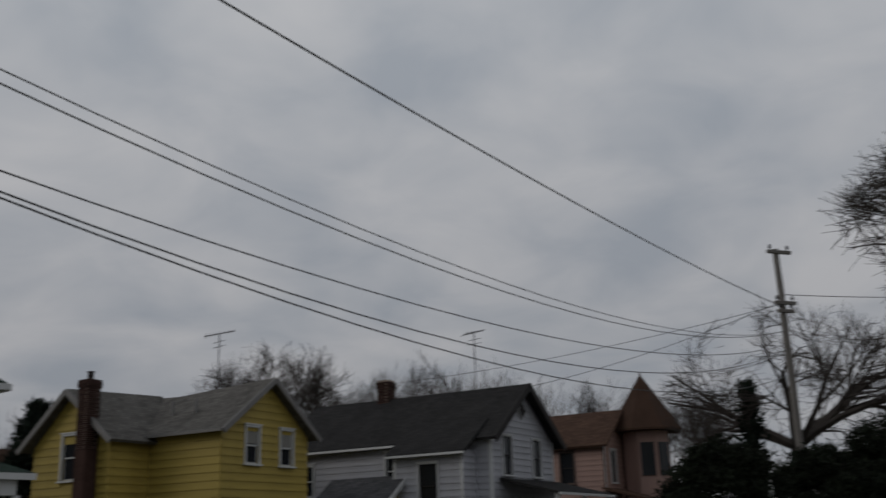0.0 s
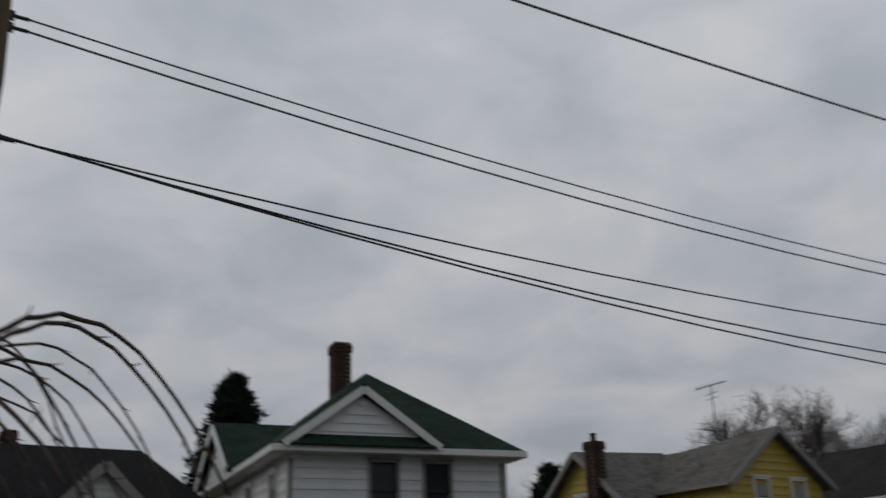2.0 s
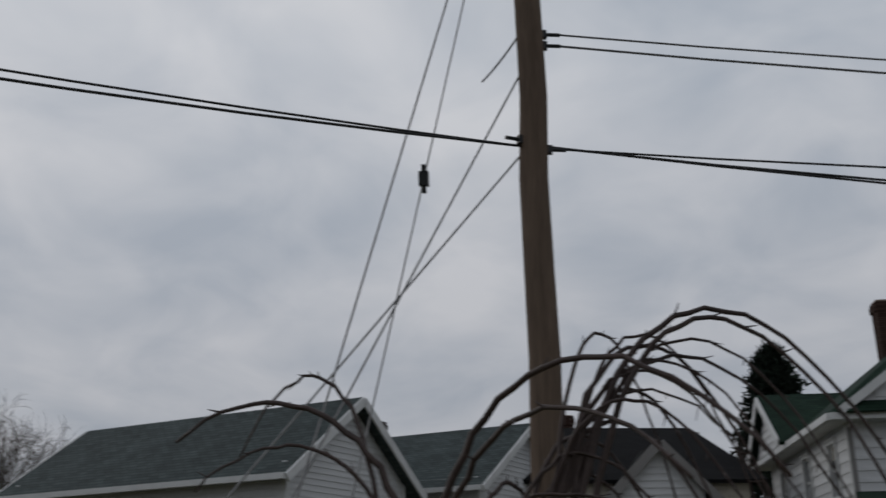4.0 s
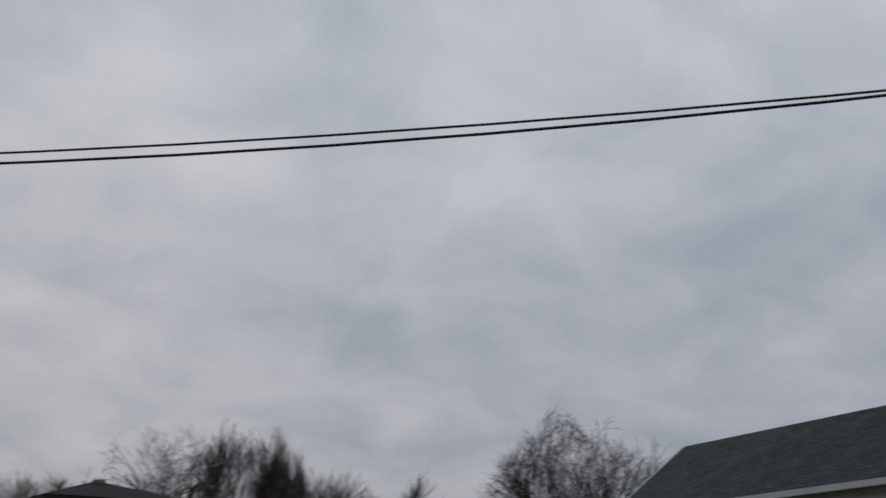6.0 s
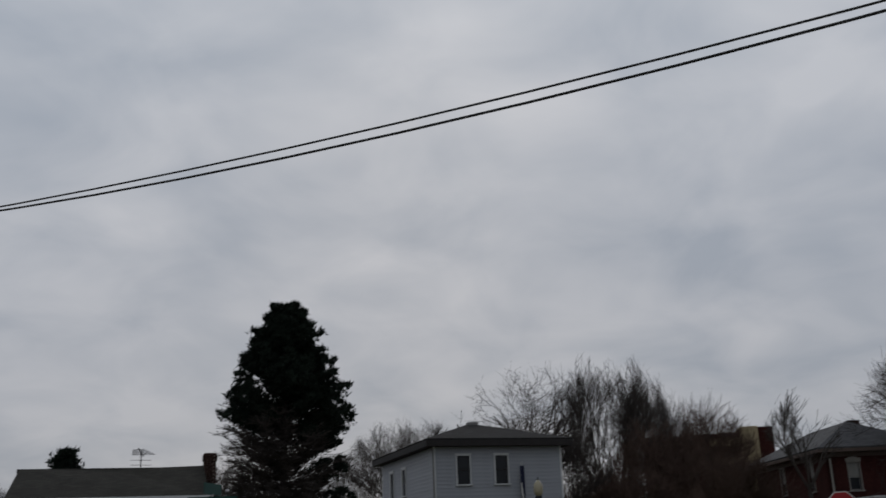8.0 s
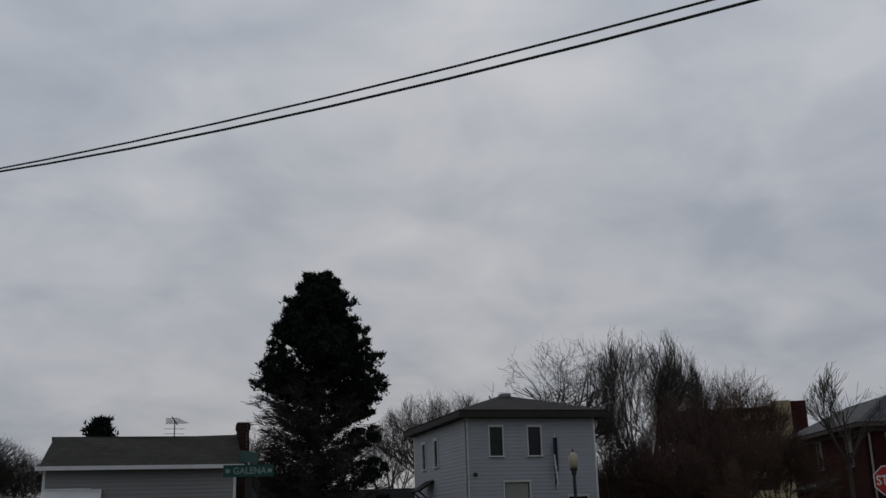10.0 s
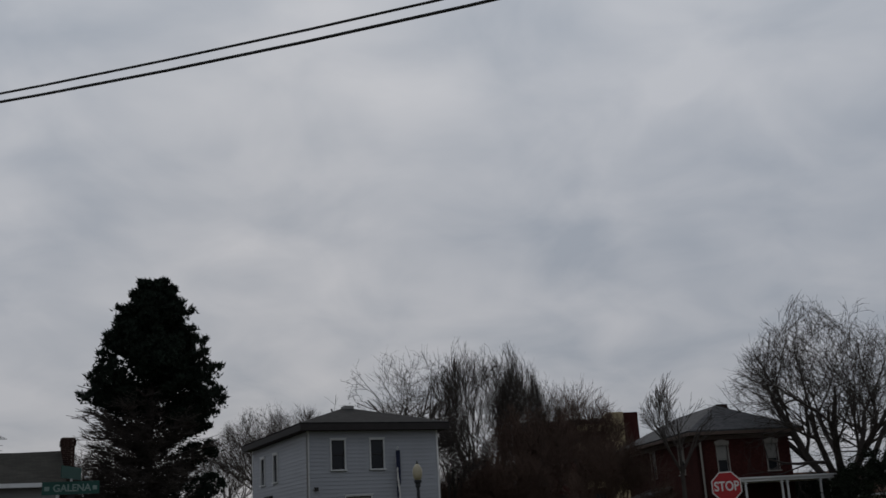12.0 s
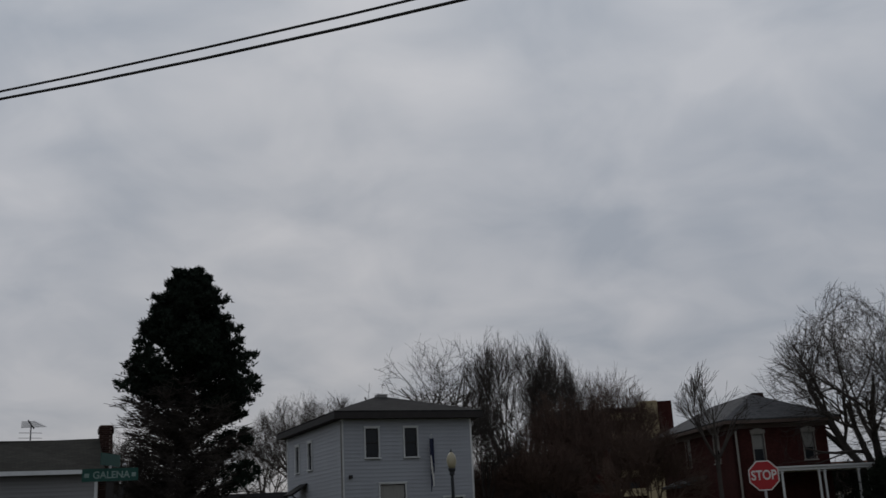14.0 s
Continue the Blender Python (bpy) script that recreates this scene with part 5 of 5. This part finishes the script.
bare_tree("tree", spot(80.7, 62.0), 12.6, "large spreading bare tree with crooked limbs", 31, 4, 0.6, 0.07, 0.2, 2, 9, 0.72, radius=0.4, crown_from=0.16, limb=0.48, wide=6.4, twigs=1.1)
bare_tree("tree", spot(109.8, 92.0), 13.0, "distant rounded bare tree", 32, 4, 0.5, 0.12, 0.1, 2, 8, 0.6, crown_from=0.25, limb=0.4, wide=5.2, twigs=0.7)
bare_tree("tree", spot(112.2, 84.0), 9.8, "distant bare tree behind the conifer", 33, 4, 0.5, 0.12, 0.1, 2, 5, 0.5, crown_from=0.25, limb=0.4, wide=3.2)
bare_tree("tree", spot(133.2, 70.0), 7.2, "bare twiggy tree beyond the low house", 34, 4, 0.5, 0.1, 0.12, 2, 5, 0.5, crown_from=0.25, limb=0.42, wide=4.3)
bare_tree("tree", spot(131.0, 75.0), 6.6, "thin bare tree beyond the low house", 35, 4, 0.45, 0.12, 0.1, 2, 4, 0.35, crown_from=0.25, limb=0.42, wide=2.4)
bare_tree("tree", spot(119.6, 62.0), 7.0, "bare twiggy tree beside the conifer", 36, 4, 0.55, 0.1, 0.12, 2, 5, 0.5, crown_from=0.2, limb=0.42, wide=2.8)
bare_tree("tree", spot(9.0, 66.0), 13.5, "round-crowned bare tree behind the yellow house", 41, 4, 0.55, 0.04, 0.14, 2, 8, 0.7, crown_from=0.38, limb=0.36, wide=5.6, twigs=0.7)
bare_tree("tree", spot(12.2, 70.0), 11.6, "bare tree behind the yellow house", 42, 4, 0.55, 0.06, 0.14, 2, 5, 0.5, crown_from=0.35, limb=0.36, wide=2.6)
for i, (az, d, hgt) in enumerate(((4.8, 74, 12.4), (2.4, 80, 13.8), (0.4, 78, 14.4), (-1.6, 84, 14.6), (-3.2, 80, 13.6), (-6.4, 86, 13.2), (-8.8, 84, 12.4), (-13.0, 80, 11.5))):
    bare_tree("tree", spot(az, d), hgt + 0.6, "upright bare tree in a row behind the houses", 50 + i, 4, 0.42, 0.14, 0.09, 2, 6, 0.5, crown_from=0.2, limb=0.42, wide=4.8, twigs=0.3)
bare_tree("tree", spot(-18.6, 46.0), 10.6, "bare tree with drooping crooked limbs behind the far pole", 61, 4, 0.6, -0.06, 0.16, 2, 8, 0.95, crown_from=0.45, limb=0.4, radius=0.3, wide=5.2, twigs=0.7)
bare_tree("tree", spot(99.6, 72.0), 6.4, "low dense bare tree behind the pale house", 64, 4, 0.5, 0.1, 0.12, 2, 7, 0.6, mat=brown_twigs, crown_from=0.1, limb=0.42, wide=3.4, twigs=0.7)
bare_tree("tree", spot(97.6, 66.0), 5.8, "low dense bare tree among taller ones", 65, 4, 0.5, 0.1, 0.12, 2, 7, 0.6, mat=brown_twigs, crown_from=0.1, limb=0.42, wide=3.2, twigs=0.7)
bare_tree("tree", spot(21.9, 52.0), 7.6, "dense bare shrub-like tree between two houses", 63, 4, 0.5, 0.1, 0.12, 2, 6, 0.6, mat=brown_twigs, crown_from=0.12, limb=0.42, wide=2.2, twigs=0.7)
bare_tree("tree", spot(-32.0, 23.0), 10.6, "dense bare tree at the edge of the street", 62, 4, 0.6, 0.06, 0.14, 3, 5, 0.6, crown_from=0.55, limb=0.36, wide=3.6)


def round_bush(at, w, h, label, seed, n=16000):
    rnd = random.Random(seed)
    t = thing("bush", label, "bush", Matrix.Translation(at))
    cs = []
    for _ in range(300):
        a, e = rnd.uniform(0, 6.283), math.asin(rnd.uniform(0, 1))
        k = rnd.uniform(0.75, 1.0)
        cs.append((Vector((math.cos(a) * math.cos(e) * w / 2 * k, math.sin(a) * math.cos(e) * w / 2 * k, h * (0.05 + 0.9 * math.sin(e) ** 0.8 * k))), 0.32))
    ob = new("foliage", leaf_cloud("foliage", cs, n, 0.16, bush_leaves, rnd))
    ob.parent = t
    bm = bmesh.new()
    for k in range(5):
        a = k * 1.256
        tube(bm, [(0.1 * math.cos(a), 0.1 * math.sin(a), -0.05), (w * 0.16 * math.cos(a), w * 0.16 * math.sin(a), h * 0.5), (w * 0.25 * math.cos(a), w * 0.25 * math.sin(a), h * 0.8)], [0.06, 0.04, 0.02], 6)
    part("trunk", bm, bark, t)


round_bush(spot(-14.5, 30.5), 3.7, 4.15, "large dark rounded evergreen bush beside the street", 71, 30000)
round_bush(spot(82.0, 68.0), 5.0, 4.0, "dark evergreen shrub behind the white porch", 75, 24000)
round_bush(spot(78.2, 58.0), 8.0, 4.7, "dark evergreen shrub beside the porch", 74, 30000)
round_bush(spot(-19.3, 36.0), 5.0, 4.2, "dark unclipped bush beyond the pole", 72, 40000)
round_bush(spot(-23.4, 38.0), 5.2, 5.4, "tall dark evergreen bush at the far end", 73, 44000)
wc = thing("patio_umbrella", "folded white patio umbrella standing on the grass", "umbrella", Matrix.Translation(spot(-16.9, 30.0)))
bm = bmesh.new()
lathe(bm, [(0.26, 1.1), (0.24, 1.5), (0.15, 2.1), (0.03, 2.65)], 10)
part("canopy", bm, white_paint, wc)
bm = bmesh.new()
tube(bm, [(0, 0, 0), (0, 0, 2.75)], 0.025, 8)
part("pole", bm, steel, wc)

# ---- arching canes close by ----
CANES_A, CANES_B = Vector((-3.25, 2.1, 0)), Vector((-3.15, 2.5, 0))
RIGHT = Vector((0.57, 0.82, 0))
BACK = Vector((-0.82, 0.57, 0))


def cane(rnd, parent, base, z0, rise, reach, back, droop, r, knots=True):
    """One cane: up out of the clump, over in an arch and down again; buds and side spurs along it."""
    way = RIGHT * reach + BACK * back
    p0, p1 = base + Vector((0, 0, z0)), base + Vector((0, 0, z0 + rise * 1.0)) + way * 0.06
    p2, p3 = base + Vector((0, 0, z0 + rise * 1.45)) + way * 0.55, base + Vector((0, 0, z0 + rise * 1.0 - droop)) + way
    pts = []
    for i in range(23):
        t = i / 22
        p = p0 * (1 - t) ** 3 + p1 * 3 * t * (1 - t) ** 2 + p2 * 3 * t * t * (1 - t) + p3 * t ** 3
        pts.append(p + Vector((rnd.uniform(-1, 1), rnd.uniform(-1, 1), rnd.uniform(-1, 1))) * 0.006)
    bm = bmesh.new()
    tube(bm, pts, [r * (1.0 - 0.62 * i / 22) for i in range(23)], 7)
    if knots:
        for i in range(8, 22):
            if rnd.random() < 0.5:
                d = (pts[i] - pts[i - 1]).normalized()
                s = (d * 0.6 + Vector((rnd.uniform(-1, 1), rnd.uniform(-1, 1), rnd.uniform(-0.6, 1))) * 0.7).normalized()
                tube(bm, [pts[i], pts[i] + s * rnd.uniform(0.018, 0.05)], [r * 0.32, r * 0.12], 5)
    part("cane", bm, cane_bark, parent, smooth=True)


def cane_clump(name, base, rows, label, seed):
    rnd = random.Random(seed)
    t = thing(name, label, "shrub", Matrix.Identity(4))
    for dx, z0, rise, reach, back, droop, r in rows:
        b = base + RIGHT * dx
        cane(rnd, t, b, z0, rise, reach, back, droop, r)
        bm = bmesh.new()
        tube(bm, [b + Vector((0.0, 0.0, 0)) - RIGHT * dx * 0.6, b + Vector((0, 0, z0 * 0.6)) - RIGHT * dx * 0.2, b + Vector((0, 0, z0 + 0.01))], [r * 1.3, r * 1.15, r], 7)
        part("stem", bm, cane_bark, t)


cane_clump("cane_shrub", CANES_A, ((0.0, 1.5, 0.66, 0.85, -0.75, 0.35, 0.014), (0.02, 1.5, 0.5, 0.6, -0.8, 0.2, 0.012), (0.0, 1.5, 0.55, -0.78, 0.1, 0.02, 0.014),
                                    (-0.1, 1.5, 0.68, -0.5, 0.2, 0.2, 0.009), (0.0, 1.4, 0.4, 0.7, -0.2, 0.1, 0.009), (-0.04, 1.5, 0.44, -0.62, -0.1, 0.08, 0.009)),
           "bare brown canes arching over, beside the pole", 81)
cane_clump("cane_shrub", CANES_B, ((0.05, 1.555, 0.90, 1.08, 0.1, 0.55, 0.014), (0.1, 1.555, 0.87, 0.96, 0.0, 0.6, 0.013), (0.0, 1.555, 0.82, 0.78, 0.2, 0.65, 0.011),
                                    (0.05, 1.555, 0.68, 0.55, 0.2, 0.6, 0.010), (-0.05, 1.555, 0.56, 0.62, 0.1, 0.5, 0.011), (-0.1, 1.555, 0.52, 0.5, 0.2, 0.45, 0.010),
                                    (-0.15, 1.555, 0.46, 0.6, 0.0, 0.45, 0.009), (-0.1, 1.555, 0.4, 0.45, 0.1, 0.35, 0.009), (0.0, 1.555, 0.86, 0.45, 0.3, 0.6, 0.009),
                                    (0.02, 1.555, 0.78, 1.0, 0.2, 0.6, 0.010), (-0.05, 1.555, 0.62, 0.7, -0.1, 0.55, 0.009), (0.06, 1.555, 0.82, 0.92, 0.05, 0.62, 0.008), (0.0, 1.555, 0.76, 0.86, 0.15, 0.58, 0.008), (-0.02, 1.555, 0.72, 0.76, 0.05, 0.6, 0.008), (0.04, 1.555, 0.85, 0.66, 0.2, 0.62, 0.008), (-0.04, 1.555, 0.66, 0.84, 0.1, 0.52, 0.007), (-0.25, 1.5, 0.4, 0.25, 0.1, 0.25, 0.011), (-0.3, 1.5, 0.35, -0.25, 0.1, 0.25, 0.010)),
           "clump of bare brown arching canes with short spurs", 82)


# ---- the little red garden shed behind the pale house ----
def prism(pts, y0, y1):
    bm = bmesh.new()
    a = [bm.verts.new((x, y0, z)) for x, z in pts]
    b = [bm.verts.new((x, y1, z)) for x, z in pts]
    bm.faces.new(a)
    bm.faces.new(b[::-1])
    for i in range(len(pts)):
        j = (i + 1) % len(pts)
        bm.faces.new((a[j], a[i], b[i], b[j]))
    bmesh.ops.recalc_face_normals(bm, faces=bm.faces)
    return bm


shed_red = material("red_shed_boards", (0.16, 0.028, 0.022), 0.7, vary=0.2, scale=2)
gs = thing("garden_shed", "small red wooden garden shed with pale roof", "shed", Matrix.Translation(spot(99.45, 55.0)) @ pose(0, 0, 0, 0, 0, 99.45 - 24))
part("wall", prism([(-0.75, -0.05), (0.75, -0.05), (0.75, 1.72), (0.0, 2.38), (-0.75, 1.72)], 0, 1.9), shed_red, gs)
part("roof", prism([(0.0, 2.40), (0.95, 1.56), (0.95, 1.64), (0.0, 2.48)], -0.12, 2.02), cream_siding, gs, "pale worn roof slope")
part("roof", prism([(0.0, 2.40), (0.0, 2.48), (-0.95, 1.64), (-0.95, 1.56)], -0.12, 2.02), cream_siding, gs)
part("door", prism([(-0.36, 0.0), (0.36, 0.0), (0.36, 1.98), (-0.36, 1.98)], -0.03, -0.003), pink_siding, gs, "faded pink door")
